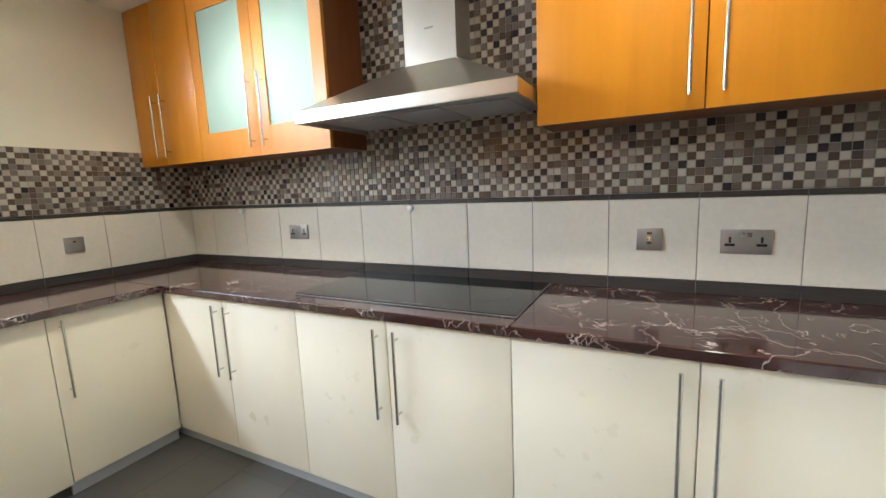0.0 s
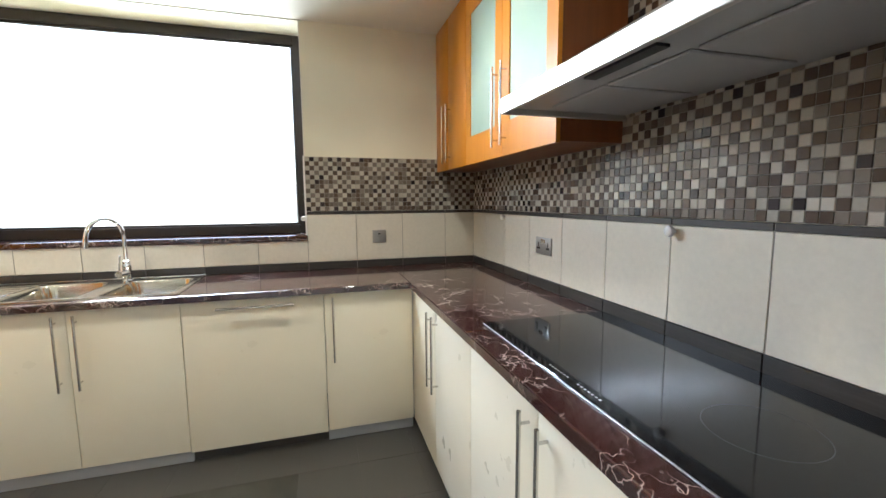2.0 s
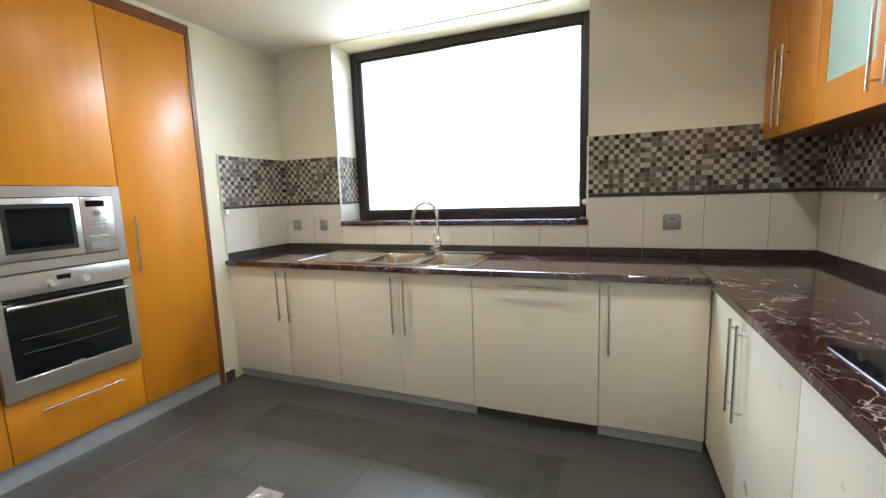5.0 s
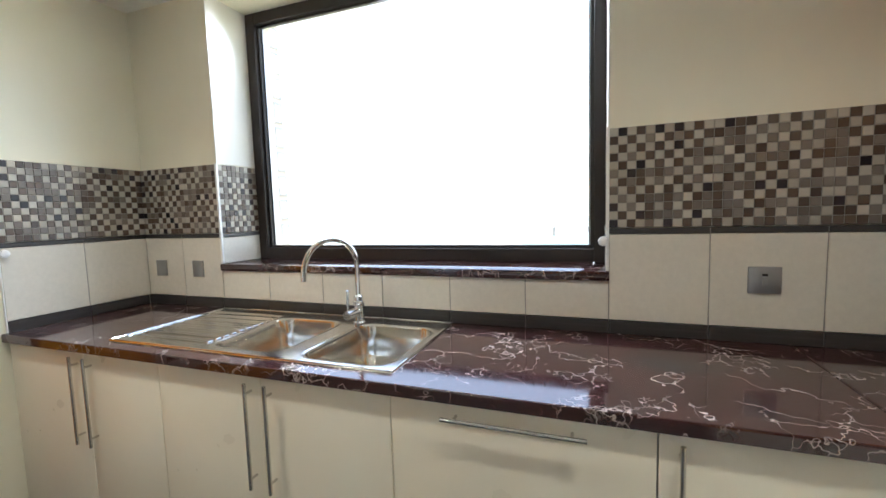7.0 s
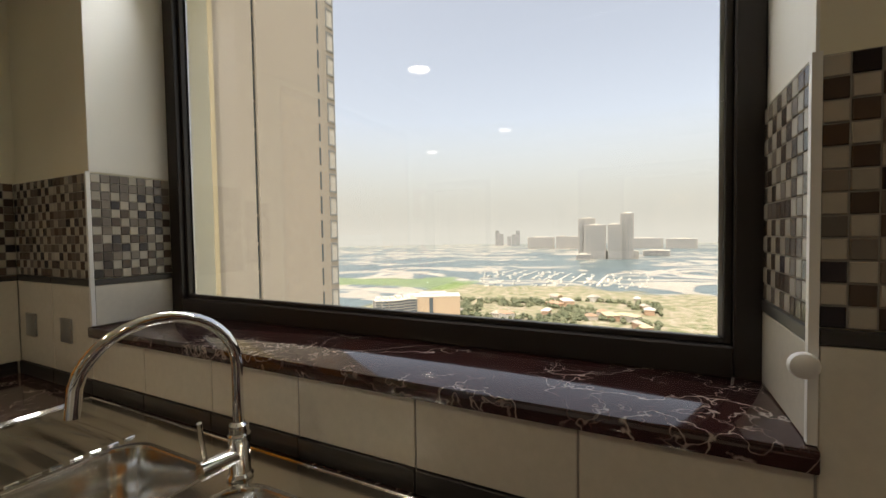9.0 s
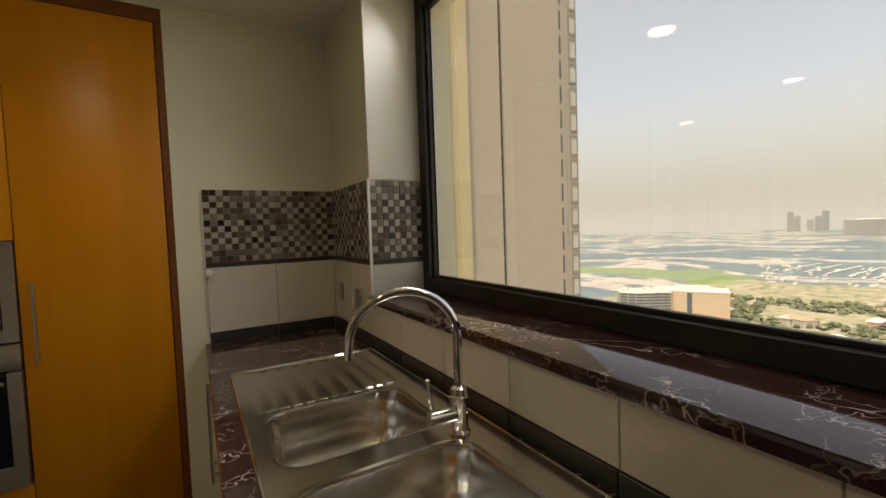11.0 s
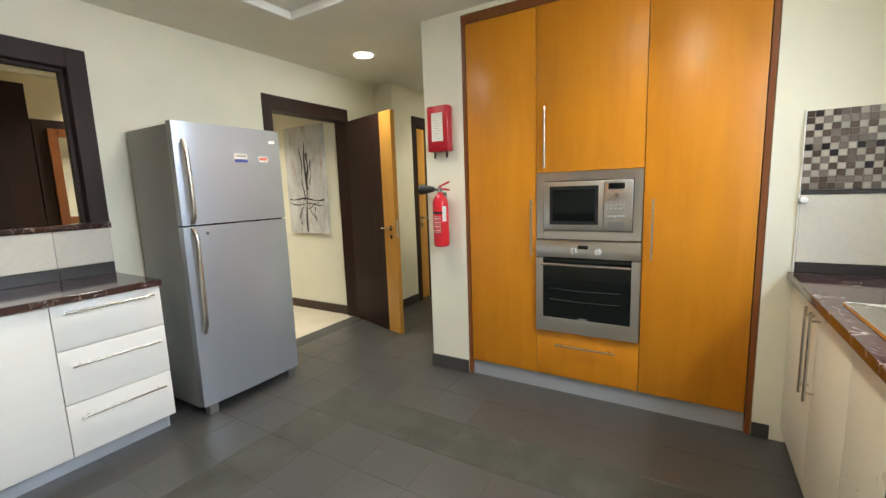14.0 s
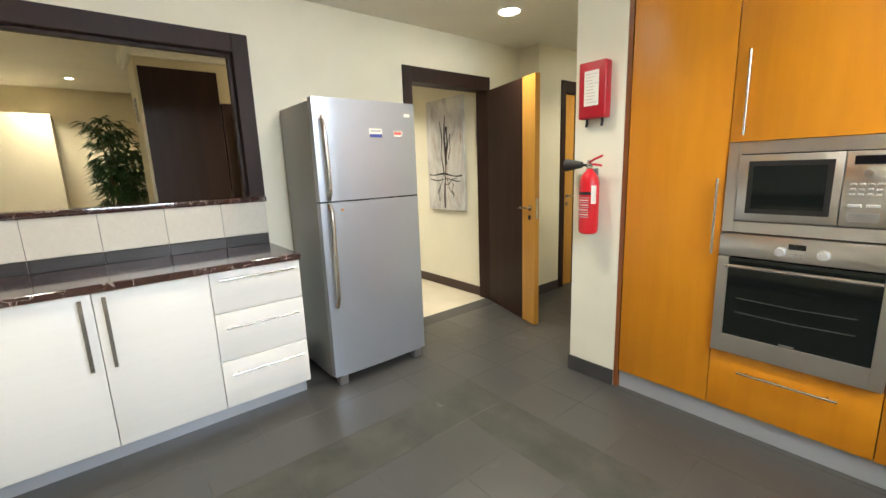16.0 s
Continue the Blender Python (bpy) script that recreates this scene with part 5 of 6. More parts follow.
for pts in stems:
    for q in range(70):
        s = rng.uniform(0.45, 1.0) * 6
        i0 = min(5, int(s))
        p = pts[i0].lerp(pts[i0 + 1], s - i0)
        a = rng.uniform(0, 6.28)
        reach = rng.uniform(0.04, 0.24)
        out = Vector((math.cos(a), math.sin(a), 0))
        root = p + out * reach * 0.4 + Vector((0, 0, rng.uniform(0.02, 0.10)))
        for w in range(4):
            a2 = a + rng.uniform(-0.9, 0.9)
            d2 = Vector((math.cos(a2), math.sin(a2), rng.uniform(-0.2, 0.35)))
            L = rng.uniform(0.10, 0.19)
            side = d2.cross(Vector((0, 0, 1))).normalized() * rng.uniform(0.010, 0.016)
            mid = root + d2 * L * 0.5
            tip = root + d2 * L + Vector((0, 0, -0.055))
            vs = [bm.verts.new(v) for v in (root, mid + side, tip, mid - side, mid + Vector((0, 0, 0.006)))]
            bm.faces.new((vs[0], vs[1], vs[4]))
            bm.faces.new((vs[1], vs[2], vs[4]))
            bm.faces.new((vs[2], vs[3], vs[4]))
            bm.faces.new((vs[3], vs[0], vs[4]))
part("foliage", bm, m_leaf, plant, "dense narrow green leaves", smooth=False)

# painting on the wall behind the open door
pic = thing("painting", pose(4.86, -4.418, 1.51), "large abstract canvas in grey and white with dark strokes", "painting")
m_can, nt, b = mat_new("abstract_canvas", (0.5, 0.5, 0.48), 0.7)
n1 = noise_tex(nt, coords(nt, (3, 1, 1.2)), 2.2, 6, 0.65, 0.8)
c = ramp(nt, n1.outputs["Fac"], [(0.28, (0.30, 0.29, 0.28)), (0.45, (0.52, 0.51, 0.49)), (0.65, (0.66, 0.65, 0.62))])
n2 = noise_tex(nt, coords(nt, (5, 1, 1.5)), 2.0, 5)
c = mix(nt, c, (0.40, 0.22, 0.14), ramp(nt, n2.outputs["Fac"], [(0.62, (0, 0, 0)), (0.72, (0.7, 0.7, 0.7))]))
nt.links.new(c, b.inputs["Base Color"])
box_part("canvas", (-0.31, 0.002, -0.60), (0.31, 0.035, 0.60), m_can, pic, 0.003)
m_ink = painted("black_brush_paint", (0.035, 0.03, 0.028), 0.6)
bm = bmesh.new()


def stroke(x0, z0, x1, z1, w, k):
    d_ = Vector((x1 - x0, 0, z1 - z0))
    n_ = Vector((-d_.z, 0, d_.x)).normalized() * w / 2
    segs = 8
    prev = None
    for s in range(segs + 1):
        t_ = s / segs
        wob = 0.012 * math.sin(t_ * 9 + k)
        wid = 0.35 + 0.65 * abs(math.sin(t_ * 5 + k * 1.7))
        p_ = Vector((x0, 0.0362 + k * 0.00005, z0)) + d_ * t_ + n_.normalized() * wob
        cur = (bm.verts.new(p_ + n_ * wid), bm.verts.new(p_ - n_ * wid))
        if prev:
            bm.faces.new((prev[0], prev[1], cur[1], cur[0]))
        prev = cur


for k, s in enumerate([(-0.02, 0.42, 0.01, -0.58, 0.030), (-0.05, 0.30, -0.03, -0.10, 0.035), (0.06, 0.36, 0.03, -0.2, 0.018), (-0.28, -0.22, 0.28, -0.20, 0.022), (-0.25, -0.27, 0.26, -0.26, 0.014),
                       (-0.2, -0.24, 0.02, -0.33, 0.012), (-0.10, 0.22, -0.08, -0.05, 0.015), (0.02, -0.2, 0.14, -0.42, 0.010), (0.02, -0.2, -0.13, -0.44, 0.010), (0.10, -0.30, 0.12, -0.5, 0.02), (-0.12, -0.30, -0.13, -0.46, 0.018)]):
    stroke(*s, k)
part("brush_strokes", bm, m_ink, pic, "black vertical and horizontal brush strokes", smooth=False)
for lx, ly in ((6.6, 0.2 - 0.6), (8.2, -1.3), (5.6, -3.3)):
    d = thing("downlight", pose(lx, ly, 2.60), "small recessed ceiling downlight in the dining room", "ceiling light", "dining room downlights")
    bm = bmesh.new()
    add_lathe(bm, (0, 0, 0), [(0.05, 0.0), (0.048, -0.005), (0.036, -0.003), (0.036, 0.0)], 20)
    part("trim_ring", bm, M_WHITE, d)
    bm = bmesh.new()
    add_lathe(bm, (0, 0, 0), [(0.034, -0.001), (0.034, -0.003), (0.01, -0.004)], 18)
    part("lens", bm, M_LENS, d)
# ---- outside, forty storeys below ----
GZ = -118.0
m_gnd, nt, b = mat_new("coast_land", (0.4, 0.35, 0.27), 0.9)
geo = nt.nodes.new("ShaderNodeNewGeometry").outputs["Position"]
sep = nt.nodes.new("ShaderNodeSeparateXYZ")
nt.links.new(geo, sep.inputs[0])
n_lo = noise_tex(nt, geo, 0.0022, 3, 0.55)
n_mid = noise_tex(nt, geo, 0.010, 5, 0.6)
n_hi = noise_tex(nt, geo, 0.06, 5, 0.7)
dist = math_node(nt, "MULTIPLY", sep.outputs[0], -1.0)
dist = math_node(nt, "ADD", dist, math_node(nt, "MULTIPLY", math_node(nt, "SUBTRACT", n_lo.outputs["Fac"], 0.5), 700.0))
land = ramp(nt, n_hi.outputs["Fac"], [(0.36, (0.10, 0.13, 0.055)), (0.46, (0.22, 0.21, 0.11)), (0.56, (0.33, 0.28, 0.20)), (0.74, (0.46, 0.40, 0.31))])
green = ramp(nt, n_mid.outputs["Fac"], [(0.3, (0.13, 0.19, 0.06)), (0.7, (0.19, 0.25, 0.09))])
sand = ramp(nt, n_mid.outputs["Fac"], [(0.3, (0.36, 0.32, 0.25)), (0.7, (0.48, 0.43, 0.35))])
water = ramp(nt, n_mid.outputs["Fac"], [(0.3, (0.085, 0.125, 0.130)), (0.7, (0.12, 0.16, 0.165))])
d01 = math_node(nt, "DIVIDE", dist, 5000.0)
west_f = ramp(nt, d01, [(0.0, (0, 0, 0)), (0.178, (0, 0, 0)), (0.183, (1, 1, 1)), (1.0, (1, 1, 1))])
far_n = noise_tex(nt, geo, 0.0035, 4, 0.6, 0.8)
bars_ = ramp(nt, far_n.outputs["Fac"], [(0.52, (0, 0, 0)), (0.535, (1, 1, 1)), (0.60, (1, 1, 1)), (0.615, (0, 0, 0))])
sea = mix(nt, water, sand, bars_)
bay = math_node(nt, "MULTIPLY", ramp(nt, math_node(nt, "DIVIDE", math_node(nt, "MULTIPLY", sep.outputs[1], -1.0), 1500.0), [(0.285, (0, 0, 0)), (0.300, (1, 1, 1))]),
                ramp(nt, d01, [(0.108, (0, 0, 0)), (0.112, (1, 1, 1))]))
west_f = math_node(nt, "MAXIMUM", west_f, bay)
base_c = mix(nt, land, sea, west_f)
gsep = ramp(nt, math_node(nt, "DIVIDE", math_node(nt, "MULTIPLY", sep.outputs[1], -1.0), 1500.0), [(0.25, (0, 0, 0)), (0.27, (1, 1, 1)), (0.60, (1, 1, 1)), (0.64, (0, 0, 0))])
gx = ramp(nt, d01, [(0.146, (0, 0, 0)), (0.149, (1, 1, 1)), (0.192, (1, 1, 1)), (0.195, (0, 0, 0))])
base_c = mix(nt, base_c, green, math_node(nt, "MULTIPLY", gsep, gx))
nt.links.new(base_c, b.inputs["Base Color"])
wet = mix(nt, (0.9, 0.9, 0.9), (0.35, 0.35, 0.35), west_f)
nt.links.new(wet, b.inputs["Roughness"])
bm = bmesh.new()
ring_pts = [bm.verts.new((4850 * math.cos(a * math.pi / 48), 4850 * math.sin(a * math.pi / 48), GZ)) for a in range(96)]
bm.faces.new(ring_pts)
structure(part("ground", bm, m_gnd, smooth=False), "coastal land and shallow sea seen from high above", "ground")

# hazy distance: a glowing curved sheet imitates the haze, clearing upwards
m_haze = bpy.data.materials.new("hazy_distance")
m_haze.use_nodes = True
nt = m_haze.node_tree
nt.nodes.remove(nt.nodes["Principled BSDF"])
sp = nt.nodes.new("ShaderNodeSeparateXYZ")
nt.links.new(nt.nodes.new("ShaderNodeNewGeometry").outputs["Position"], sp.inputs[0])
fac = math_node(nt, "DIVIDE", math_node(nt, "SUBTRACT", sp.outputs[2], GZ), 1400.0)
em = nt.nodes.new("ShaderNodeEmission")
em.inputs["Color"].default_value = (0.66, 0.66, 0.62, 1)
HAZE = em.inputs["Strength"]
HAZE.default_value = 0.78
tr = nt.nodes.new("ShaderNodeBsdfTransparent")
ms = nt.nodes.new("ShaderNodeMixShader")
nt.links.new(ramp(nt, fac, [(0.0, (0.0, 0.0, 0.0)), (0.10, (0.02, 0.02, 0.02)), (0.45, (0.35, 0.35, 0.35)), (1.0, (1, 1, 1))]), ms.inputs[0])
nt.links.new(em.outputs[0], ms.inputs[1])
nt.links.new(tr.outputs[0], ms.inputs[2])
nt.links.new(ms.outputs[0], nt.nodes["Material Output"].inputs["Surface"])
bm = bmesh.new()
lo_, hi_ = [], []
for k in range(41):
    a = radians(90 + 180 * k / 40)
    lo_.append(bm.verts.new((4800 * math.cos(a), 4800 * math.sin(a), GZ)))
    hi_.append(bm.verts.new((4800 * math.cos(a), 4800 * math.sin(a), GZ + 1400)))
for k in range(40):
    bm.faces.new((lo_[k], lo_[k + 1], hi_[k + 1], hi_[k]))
structure(part("backdrop", bm, m_haze, smooth=False), "glowing backdrop sheet painted as pale dusty haze along the horizon", "haze")

M_TOWER = painted("beige_render", (0.42, 0.37, 0.31), 0.8, 0.03, 0.4, 0.05)
M_TOWER_Y = painted("yellowish_render", (0.50, 0.42, 0.27), 0.8, 0.03, 0.4, 0.05)
M_TOWER_WIN = mat_new("tower_window_glass", (0.10, 0.12, 0.13), 0.15)[0]
M_TOWER_TRIM = painted("pale_render", (0.55, 0.52, 0.47), 0.8)
# far grey and resort stone are lightened to put distance haze into the colour
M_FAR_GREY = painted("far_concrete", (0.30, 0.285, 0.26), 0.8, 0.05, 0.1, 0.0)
M_FAR_PALE = painted("haze_paled_stone", (0.36, 0.35, 0.33), 0.8)
M_FAR_BROWN = painted("terracotta_render", (0.40, 0.26, 0.17), 0.8, 0.05, 0.1, 0.0)
M_FAR_TAN = painted("tan_render", (0.50, 0.38, 0.26), 0.8, 0.05, 0.1, 0.0)
M_LADDER = painted("grey_window_surround", (0.27, 0.27, 0.265), 0.7)
M_SLOT = painted("slot_back_render", (0.62, 0.58, 0.52), 0.8)
M_ROOF = painted("pale_roofing", (0.62, 0.58, 0.50), 0.8)

tower = thing("apartment_tower", pose(0, 0, GZ), "tall beige apartment tower with a strip of small windows", "building")
TY = -42.0
TH = 230.0
fl = 3.3
nf = int(TH / fl)
bm = bmesh.new()
add_box(bm, (-32.5, TY - 24, 0), (-27.4, TY, TH))
add_box(bm, (-33.1, TY - 24, 0), (-32.5, TY - 0.6, TH))
add_box(bm, (-43.9, TY - 24, 0), (-33.1, TY, TH))
add_box(bm, (-46.6, TY - 24, 0), (-43.9, TY - 0.25, TH))
part("wall", bm, M_TOWER, tower, "beige rendered wall", smooth=False)
bm = bmesh.new()
add_box(bm, (-27.4, TY - 24, 0), (-26.0, TY + 0.5, TH))
add_box(bm, (-26.0, TY - 24, 0), (-24.6, TY + 0.2, TH))
add_box(bm, (-24.6, TY - 24, 0), (-23.0, TY + 0.7, TH))
add_box(bm, (-23.0, TY - 24, 0), (-8.0, TY - 0.6, TH))
part("corner_pier", bm, M_TOWER_Y, tower, "yellowish corner pier", smooth=False)
bm = bmesh.new()
for k in range(nf):
    add_box(bm, (-33.08, TY - 0.59, k * fl + 0.1), (-32.52, TY - 0.45, k * fl + fl - 0.25))
part("slot_panel", bm, M_TOWER_WIN, tower, "dark slot glazing between floors", smooth=False)
bm = bmesh.new()
for k in range(nf):
    z = k * fl
    add_box(bm, (-43.20, TY + 0.002, z + 0.5), (-42.90, TY + 0.05, z + 2.9))
part("narrow_window", bm, M_TOWER_WIN, tower, "narrow dark windows", smooth=False)
near_w = [k for k in range(nf)]
win_me = None
for k in near_w:
    z = k * fl
    bmw = bmesh.new() if win_me is None else None
    if bmw is not None:
        for p, q in (((0, -0.0, 0), (1.5, 0.12, 0.25)), ((0, 0, 2.45), (1.5, 0.12, 2.7)), ((0, 0, 0.25), (0.2, 0.12, 2.45)), ((1.3, 0, 0.25), (1.5, 0.12, 2.45))):
            add_box(bmw, p, q)
        ob = part("window_frame", bmw, M_LADDER, tower, smooth=False)
        win_me = ob.data
        bmg = bmesh.new()
        add_box(bmg, (0.2, 0.0, 0.25), (1.3, 0.04, 2.45))
        gl_ = part("pane", bmg, M_TOWER_TRIM, tower, smooth=False)
        gl_me = gl_.data
    else:
        ob = new("window_frame", win_me)
        ob.parent = tower
        gl_ = new("pane", gl_me)
        gl_.parent = tower
    ob.location = (-46.45, TY - 0.25, z + 0.3)
    gl_.location = (-46.45, TY - 0.25, z + 0.3)


# window glass of tall far blocks, paled in colour to imitate haze
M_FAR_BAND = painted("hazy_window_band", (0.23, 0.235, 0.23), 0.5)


def far_block(name, x, y, w, d, h, mat, label, floors=12, turn=0, roof=True, bands=True):
    u = thing(name, pose(x, y, GZ, 0, 0, turn), label, "building", "")
    bm = bmesh.new()
    add_box(bm, (-w / 2, -d / 2, 0), (w / 2, d / 2, h))
    part("wall", bm, mat, u, smooth=False)
    if roof:
        bm = bmesh.new()
        add_box(bm, (-w / 2 - 0.5, -d / 2 - 0.5, h), (w / 2 + 0.5, d / 2 + 0.5, h + 1.2))
        add_box(bm, (-w / 5, -d / 4, h + 1.2), (w / 5, d / 4, h + 5))
        part("roof", bm, M_ROOF, u, smooth=False)
    bm = bmesh.new()
    fh = h / floors
    if not bands:
        add_box(bm, (w / 2, -d * 0.07, 0), (w / 2 + 0.3, d * 0.0, h - 1))
    for k in range(floors if bands else 0):
        add_box(bm, (w / 2, -d / 2 + d * 0.06, k * fh + fh * 0.35), (w / 2 + 0.3, d / 2 - d * 0.06, k * fh + fh * 0.8))
        if h > 100 and k % 6 == 0 and k < floors - 4:
            for q in range(4):
                add_box(bm, (w / 2 + 0.3, -d / 2 + d * (0.12 + 0.22 * q), k * fh), (w / 2 + 1.5, -d / 2 + d * (0.19 + 0.22 * q), (k + 6) * fh))
        add_box(bm, (-w / 2 + w * 0.06, d / 2, k * fh + fh * 0.35), (w / 2 - w * 0.06, d / 2 + 0.3, k * fh + fh * 0.8))
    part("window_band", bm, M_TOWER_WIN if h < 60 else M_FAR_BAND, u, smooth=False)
    return u


def polar(az, dist_):
    return math.cos(radians(az)) * dist_, math.sin(radians(az)) * dist_


# marina towers, hotels and the hazy resort, by bearing, distance and height
for az, w, d_, top in ((-172.4, 74, 2010, 1.80), (-173.4, 92, 1985, 0.92), (-175.75, 56, 1970, 0.96), (-177.2, 54, 2000, 2.30)):
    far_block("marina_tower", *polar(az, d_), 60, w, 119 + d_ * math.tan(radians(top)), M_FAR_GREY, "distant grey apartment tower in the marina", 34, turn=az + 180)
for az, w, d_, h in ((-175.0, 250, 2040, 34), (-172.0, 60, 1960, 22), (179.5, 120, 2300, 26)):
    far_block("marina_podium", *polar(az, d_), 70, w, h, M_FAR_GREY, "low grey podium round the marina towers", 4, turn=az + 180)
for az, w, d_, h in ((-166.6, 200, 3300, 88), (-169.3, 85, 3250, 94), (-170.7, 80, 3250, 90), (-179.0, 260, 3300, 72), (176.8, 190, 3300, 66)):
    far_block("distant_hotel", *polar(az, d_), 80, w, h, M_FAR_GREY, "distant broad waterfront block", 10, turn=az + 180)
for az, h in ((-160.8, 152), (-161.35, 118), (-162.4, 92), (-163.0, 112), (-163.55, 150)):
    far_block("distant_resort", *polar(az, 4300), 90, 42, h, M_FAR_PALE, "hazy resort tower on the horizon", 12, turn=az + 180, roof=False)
hx, hy = polar(-151.7, 585)
far_block("seaside_hotel", hx, hy, 34, 74, 34, M_FAR_TAN, "tan rendered seaside hotel with a flat roof", 1, turn=28, bands=False)
for k in range(6):
    az = -144.2 - 0.9 * k
    d_ = 575 - 9 * math.sin(k / 5 * math.pi)
    hx, hy = polar(az, d_)
    far_block("hotel_wing", hx, hy, 22, 12, 33 - 0.6 * abs(k - 4), M_FAR_GREY, "curved grey hotel wing with balconies", 9, turn=az + 190)
rng = random.Random(9)
for k in range(46):
    az = rng.uniform(-180, -146)
    d_ = rng.uniform(360, 800)
    bx_, by_ = polar(az, d_)
    u = thing("low_building", pose(bx_, by_, GZ, 0, 0, rng.choice((0, 25, 60))), "low pale roofed building near the beach", "building", "low seaside buildings")
    w, d2, h = rng.uniform(10, 34), rng.uniform(8, 18), rng.uniform(4, 9)
    bm = bmesh.new()
    add_box(bm, (-w / 2, -d2 / 2, 0), (w / 2, d2 / 2, h))
    part("wall", bm, rng.choice((M_TOWER, M_FAR_BROWN, M_TOWER_TRIM)), u, smooth=False)
    bm = bmesh.new()
    v = [bm.verts.new(p) for p in ((-w / 2 - 1, -d2 / 2 - 1, h), (w / 2 + 1, -d2 / 2 - 1, h), (w / 2 + 1, d2 / 2 + 1, h), (-w / 2 - 1, d2 / 2 + 1, h), (-w / 4, 0, h + 3), (w / 4, 0, h + 3))]
    for f in ((0, 1, 5, 4), (1, 2, 5), (2, 3, 4, 5), (3, 0, 4), (3, 2, 1, 0)):
        bm.faces.new([v[i] for i in f])
    part("roof", bm, rng.choice((M_ROOF, M_TOWER, M_FAR_BROWN, M_TOWER_Y)), u, smooth=False)

# trees by the beach: one mass of small irregular crowns
m_tree, nt, b = mat_new("coast_trees", (0.06, 0.09, 0.03), 0.9)
nt.links.new(ramp(nt, piece_random(nt), [(0.0, (0.085, 0.10, 0.055)), (1.0, (0.17, 0.175, 0.10))]), b.inputs["Base Color"])
verts, faces = [], []
for k in range(2600):
    az = rng.uniform(-181, -150)
    d_ = 340 + 420 * rng.random() ** 1.2
    px_, py_ = polar(az, d_)
    if noise.noise(Vector((px_ * 0.012, py_ * 0.012, 0))) < -0.05:
        continue
    r_ = rng.uniform(2.0, 5.0)
    b0 = len(verts)
    for q in range(3):
        ph = rng.uniform(0, 6)
        rr = r_ * (0.9, 1.0, 0.55)[q]
        for a in range(6):
            j_ = rng.uniform(0.75, 1.25)
            verts.append((px_ + rr * j_ * math.cos(ph + a * 1.047), py_ + rr * j_ * math.sin(ph + a * 1.047), GZ + r_ * (0.1, 0.8, 1.35)[q] * rng.uniform(0.9, 1.1)))
    verts.append((px_, py_, GZ + r_ * 1.6))
    for q in range(2):
        for a in range(6):
            c_ = (a + 1) % 6
            faces.append((b0 + q * 6 + a, b0 + q * 6 + c_, b0 + q * 6 + 6 + c_, b0 + q * 6 + 6 + a))
    for a in range(6):
        faces.append((b0 + 12 + a, b0 + 12 + (a + 1) % 6, b0 + 18))
me = bpy.data.meshes.new("beach_trees")
me.from_pydata(verts, [], faces)
me.materials.append(m_tree)
tagged(new("beach_trees", me), "dusty green trees scattered along the beach road", "trees", kind="stuff")

# boats and jetties in the marina
bm = bmesh.new()
for k in range(9):
    x_, y_ = polar(-174 + k * 1.6, 1050 + 25 * k)
    add_box(bm, (x_ - 150, y_ - 2, GZ + 0.3), (x_ + 60, y_ + 2, GZ + 1.2))
tagged(part("jetty", bm, M_ROOF, smooth=False), "long pale marina jetties", "jetty", kind="stuff")
bm = bmesh.new()
for k in range(130):
    x_, y_ = polar(rng.uniform(-180, -158), rng.uniform(950, 1300))
    s_ = rng.uniform(3, 8)
    add_box(bm, (x_ - s_, y_ - 2, GZ + 0.2), (x_ + s_, y_ + 2, GZ + 3))
tagged(part("boats", bm, M_ROOF, smooth=False), "small white moored boats", "boats", kind="stuff")
# ---- tiles of floor and walls ----


def piece_mesh(name, w, h, t, inset, mat):
    """A tile in the xz plane, from 0 to w and 0 to h, its face towards -y."""
    i = inset
    v = [(0, 0, 0), (w, 0, 0), (w, 0, h), (0, 0, h), (0, -t + i, 0), (w, -t + i, 0), (w, -t + i, h), (0, -t + i, h), (i, -t, i), (w - i, -t, i), (w - i, -t, h - i), (i, -t, h - i)]
    f = [(8, 9, 10, 11), (4, 5, 9, 8), (5, 6, 10, 9), (6, 7, 11, 10), (7, 4, 8, 11), (0, 1, 5, 4), (1, 2, 6, 5), (2, 3, 7, 6), (3, 0, 4, 7)]
    me = bpy.data.meshes.new(name)
    me.from_pydata(v, [], f)
    me.materials.append(mat)
    return me


mesh_cache = {}


def lay(name, parent, m, w, h, t, inset, mat):
    key = (name, round(w, 4), round(h, 4), round(t, 4), mat.name)
    if key not in mesh_cache:
        mesh_cache[key] = piece_mesh(name, w, h, t, inset, mat)
    ob = new(name, mesh_cache[key])
    ob.parent = parent
    ob.matrix_basis = m
    return ob


def mosaic_kind(c, r, shift):
    h = (c * 73856093 ^ r * 19349663 ^ shift * 83492791) & 0xFFFF
    q = (h * 2654435761 % 65536) / 65536
    if (c + r + shift) % 2 == 0:
        return 0 if q < 0.78 else (1 if q < 0.94 else 2)
    return 1 if q < 0.34 else (2 if q < 0.87 else 3)


MOS_W, MOS_H, JT = 0.02955, 0.0301, 0.0024


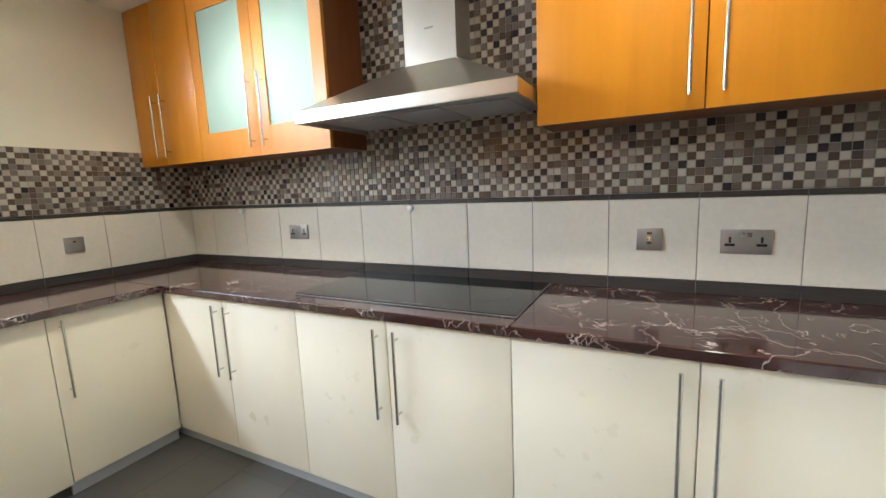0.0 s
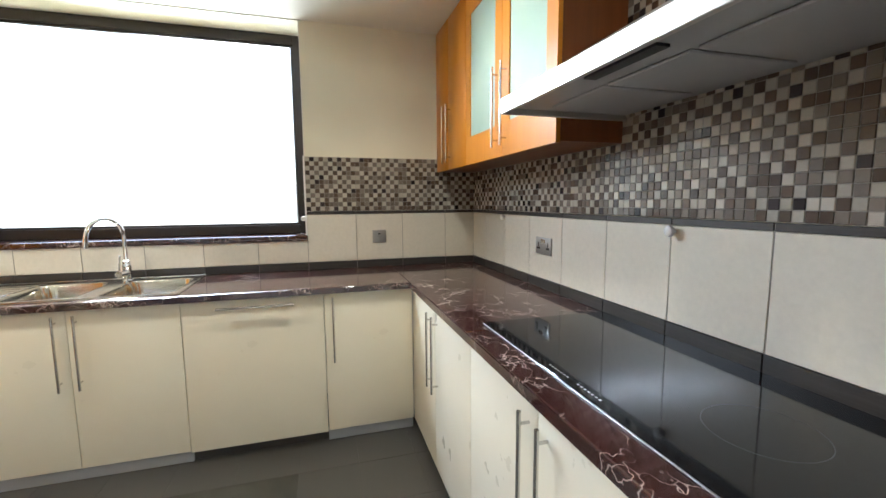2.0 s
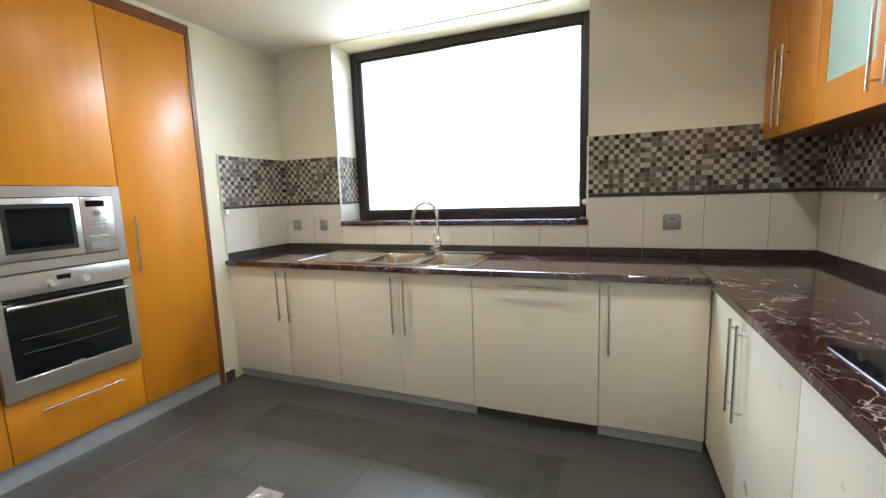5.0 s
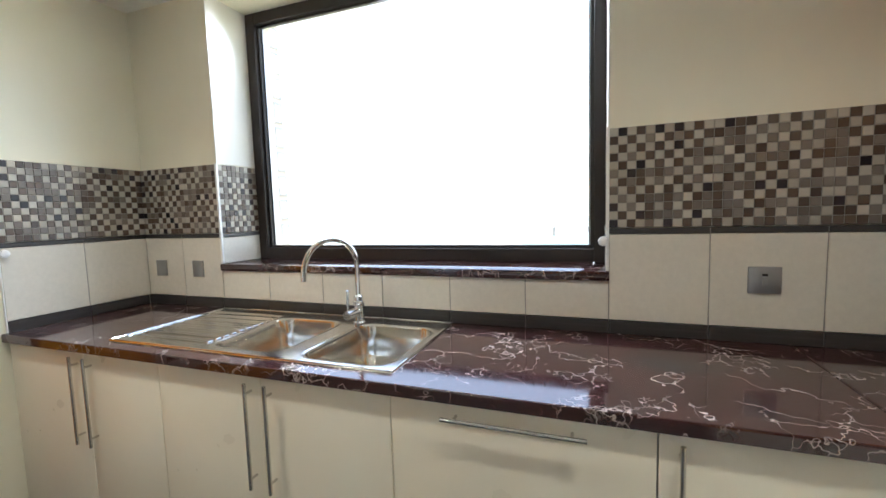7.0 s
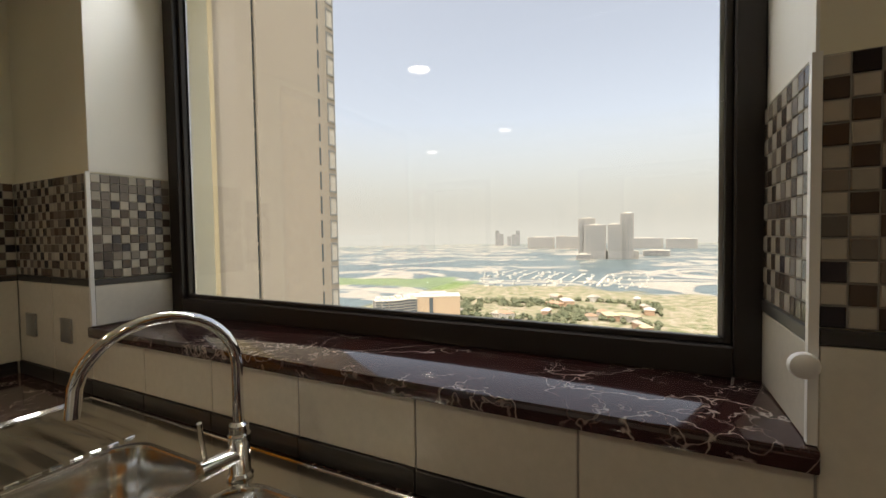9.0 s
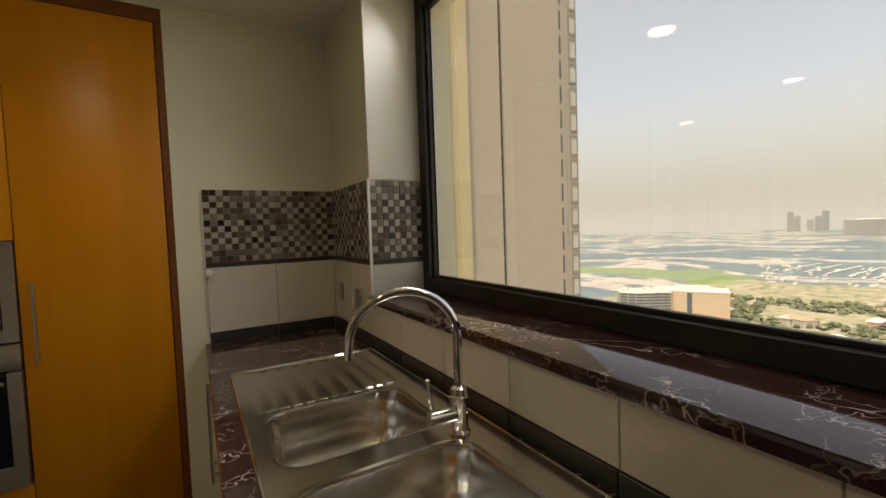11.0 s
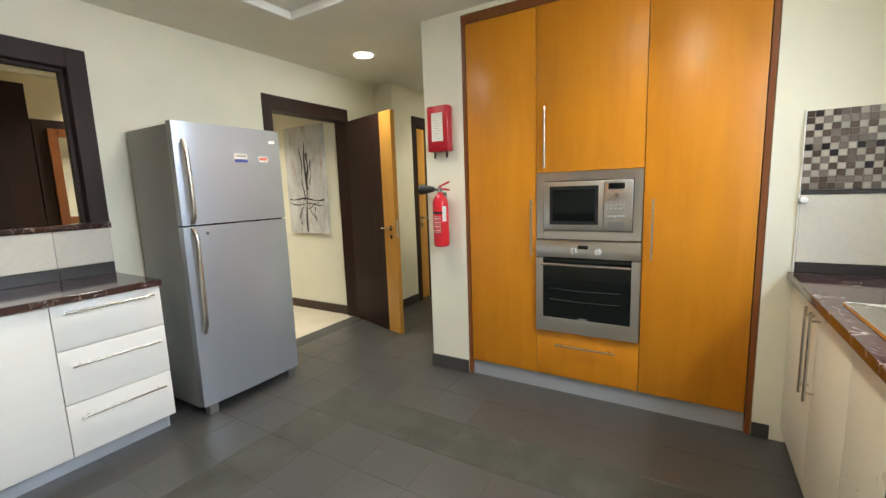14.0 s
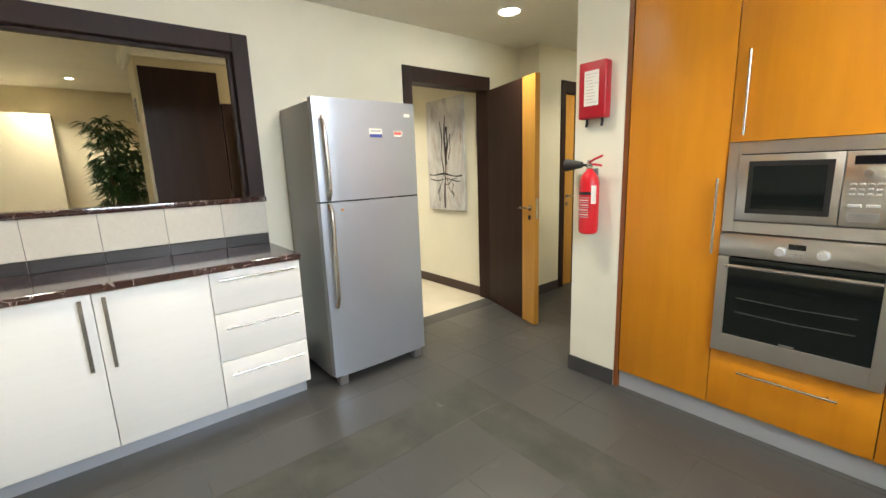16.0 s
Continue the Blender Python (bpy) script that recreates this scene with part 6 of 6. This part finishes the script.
def mosaic_field(parent, m, width, rows, z0, near, seed, name="mosaic_tile", tall=None):
    """Rows of mosaic along local x; near: the stretch laid piece by piece."""
    cols = int(round(width / MOS_W))
    pw = width / cols
    t = 0.0085
    verts, faces, mats = [], [], []
    left = 300
    for r in range(rows):
        for c in range(cols):
            k = mosaic_kind(c, r, seed + (c // 11))
            x, z = c * pw + JT / 2, z0 + r * MOS_H + JT / 2
            w, h = pw - JT, MOS_H - JT
            if near[0] <= x <= near[1] and left > 0:
                left -= 1
                lay(name, parent, m @ Matrix.Translation((x, 0, z)), w, h, t, 0.0012, M_MOS[k])
            else:
                b = len(verts)
                i = 0.0012
                for p in ((0, -t + i, 0), (w, -t + i, 0), (w, -t + i, h), (0, -t + i, h), (i, -t, i), (w - i, -t, i), (w - i, -t, h - i), (i, -t, h - i), (0, -0.004, 0), (w, -0.004, 0), (w, -0.004, h), (0, -0.004, h)):
                    verts.append((x + p[0], p[1], z + p[2]))
                for f in ((4, 5, 6, 7), (0, 1, 5, 4), (1, 2, 6, 5), (2, 3, 7, 6), (3, 0, 4, 7), (8, 9, 1, 0), (9, 10, 2, 1), (10, 11, 3, 2), (11, 8, 0, 3)):
                    faces.append(tuple(b + q for q in f))
                    mats.append(k)
    if verts:
        me = bpy.data.meshes.new("mosaic_pieces")
        me.from_pydata(verts, [], faces)
        for mm in M_MOS:
            me.materials.append(mm)
        me.polygons.foreach_set("material_index", mats)
        ob = new("mosaic_pieces", me)
        ob.parent = parent
        ob.matrix_basis = m
        tagged(ob, "small brown, cream and black mosaic tiles", "", kind="stuff")
    bm = bmesh.new()
    add_box(bm, (0, -0.006, z0), (width, -0.0002, z0 + rows * MOS_H))
    g = part("mosaic_grout", bm, M_TILE_GROUT, parent, "grey grout bed", smooth=False)
    g.matrix_basis = m


TJ = 0.0035


def tile_run(parent, m, joints, z0, z1, name="wall_tile", mat=None, t=0.009):
    for a, b in zip(joints, joints[1:]):
        lay(name, parent, m @ Matrix.Translation((a + TJ / 2, 0, z0)), b - a - TJ, z1 - z0, t, 0.0012, mat or M_TILE)
    bm = bmesh.new()
    add_box(bm, (joints[0], -0.0068, z0), (joints[-1], -0.0002, z1))
    g = part("grout_bed", bm, M_TILE_GROUT, parent, smooth=False)
    g.matrix_basis = m


ZU, ZT, ZB, ZM = 0.952, 1.273, 1.297, 1.298
nj = [0.0] + [0.241 + 0.3235 * k for k in range(12)] + [3.632 + 0.56]
nj = [v for v in nj if v < 4.15] + [EX - 0.001]
P = pose(0, 0, 0)
tile_run(wall_north, P, nj, ZU, ZT)
tile_run(wall_north, P, nj, ZT + 0.002, ZB - 0.001, "border_tile", M_BORDER, 0.0105)
tile_run(wall_north, P, nj, WT1 + 0.0005, ZU - 0.002, "upstand_tile", M_BORDER, 0.015)
mosaic_field(wall_north, P, EX - 0.001, 12, ZM, (2.25, 3.0), 1)
# behind the hood, up to the ceiling
hm = pose(1.606, 0, 0)
mosaic_field(wall_north, hm, 0.992, 28, ZM + 12 * MOS_H, (0.62, 0.99), 4)

PW = pose(0, 0, 0, 0, 0, 90)  # local x runs north from the origin


def west(y):
    return y - SY


PWW = pose(0, SY, 0, 0, 0, 90)
wj = [SY, -3.40, WIN_Y0]
tile_run(wall_west, PWW, [west(v) for v in wj], ZU, ZT)
tile_run(wall_west, PWW, [west(v) for v in wj], ZT + 0.002, ZB - 0.001, "border_tile", M_BORDER, 0.0105)
mosaic_field(wall_west, PWW, west(WIN_Y0), 12, ZM, (0, 0.25), 2)
wj2 = [WIN_Y1, -0.880, -0.555, -0.234, -0.010]
tile_run(wall_west, PWW, [west(v) for v in wj2], ZU, ZT)
tile_run(wall_west, PWW, [west(v) for v in wj2], ZT + 0.002, ZB - 0.001, "border_tile", M_BORDER, 0.0105)
mosaic_field(wall_west, pose(0, WIN_Y1, 0, 0, 0, 90), -0.010 - WIN_Y1, 12, ZM, (0, 0.74), 3)
wj3 = [WIN_Y0, -2.81, -2.487, -2.163, -1.838, -1.517, WIN_Y1]
tile_run(wall_west, PWW, [west(v) for v in wj3], ZU, 1.098)
wj4 = [SY, -3.40] + wj3 + wj2[1:]
tile_run(wall_west, PWW, [west(v) for v in wj4], WT1 + 0.0005, ZU - 0.002, "upstand_tile", M_BORDER, 0.015)

# south wall: local x runs west from the pilaster end
PS = pose(0.645, SY, 0, 0, 0, 180)
tile_run(wall_south, PS, [0, 0.322, 0.634], ZU, ZT)
tile_run(wall_south, PS, [0, 0.322, 0.634], ZT + 0.002, ZB - 0.001, "border_tile", M_BORDER, 0.0105)
tile_run(wall_south, PS, [0, 0.322, 0.622], WT1 + 0.0005, ZU - 0.002, "upstand_tile", M_BORDER, 0.015)
mosaic_field(wall_south, PS, 0.634, 12, ZM, (0, 0.634), 5)
structure(boxes_part("tile_edge_trim", [((0.646, SY, WT1 + 0.001), (0.650, SY + 0.012, 1.664)), ((-0.0005, WIN_Y0 - 0.0005, 1.137), (0.0115, WIN_Y0 + 0.011, 1.664)),
                                       ((-0.0005, WIN_Y1 - 0.011, 1.137), (0.0115, WIN_Y1 + 0.0005, 1.664))], M_WHITE), "thin white tile edge trim", "trim")

# window reveals
for y, turn, x0 in ((WIN_Y0, 180, -0.001), (WIN_Y1, 0, FRAME_X)):
    PR = pose(x0, y, 0, 0, 0, turn)
    L = -FRAME_X - 0.001
    tile_run(wall_west, PR, [0, L], SILL_TOP + 0.001, ZT)
    tile_run(wall_west, PR, [0, L], ZT + 0.002, ZB - 0.001, "border_tile", M_BORDER, 0.0105)
    mosaic_field(wall_west, PR, L, 12, ZM, (0, 0.26), 7 + turn)

# east wall: local x runs south from the north wall
PE = pose(EX, 0, 0, 0, 0, -90)
ej = [0.012, 0.075, 0.398, 0.722, 1.045, 1.352, 1.661, 1.964, 2.236]
tile_run(wall_east, PE, ej, 0.985, 1.195)
tile_run(wall_east, PE, ej, 0.9155, 0.983, "upstand_tile", M_BORDER, 0.018)

# floor tiles: columns along x, rows along y
FXS = [3.12 + 0.32 * k for k in range(-10, 4)]
FYS = [-1.57 - 0.30 * k for k in range(-6, 19)]
band_x, band_y = (0.88, 3.12), (-3.07, -1.27)


for i in range(len(FXS) - 1):
    for j in range(len(FYS) - 1):
        x0, x1, y1, y0 = FXS[i], FXS[i + 1], FYS[j], FYS[j + 1]
        cxm, cym = (x0 + x1) / 2, (y0 + y1) / 2
        if cxm > EX + 0.1 or cym > 0 or (cym < -4.35 and cxm < 2.7) or y0 < -7.2:
            continue
        x1 = min(x1, EX + 0.07)
        inb = band_x[0] - 0.01 < cxm < band_x[1] + 0.01 and band_y[0] - 0.01 < cym < band_y[1] + 0.01
        edge_ = inb and (cxm > 2.8 or cxm < 1.2 or cym < -2.77 or cym > -1.57)
        j2 = 0.0013
        lay("floor_tile", floor, pose(x0 + j2, y0 + j2, -0.006, -90, 0, 0), x1 - x0 - 2 * j2, y1 - y0 - 2 * j2, 0.006, 0.0006, M_FLOOR_ROUGH if edge_ else M_FLOOR)
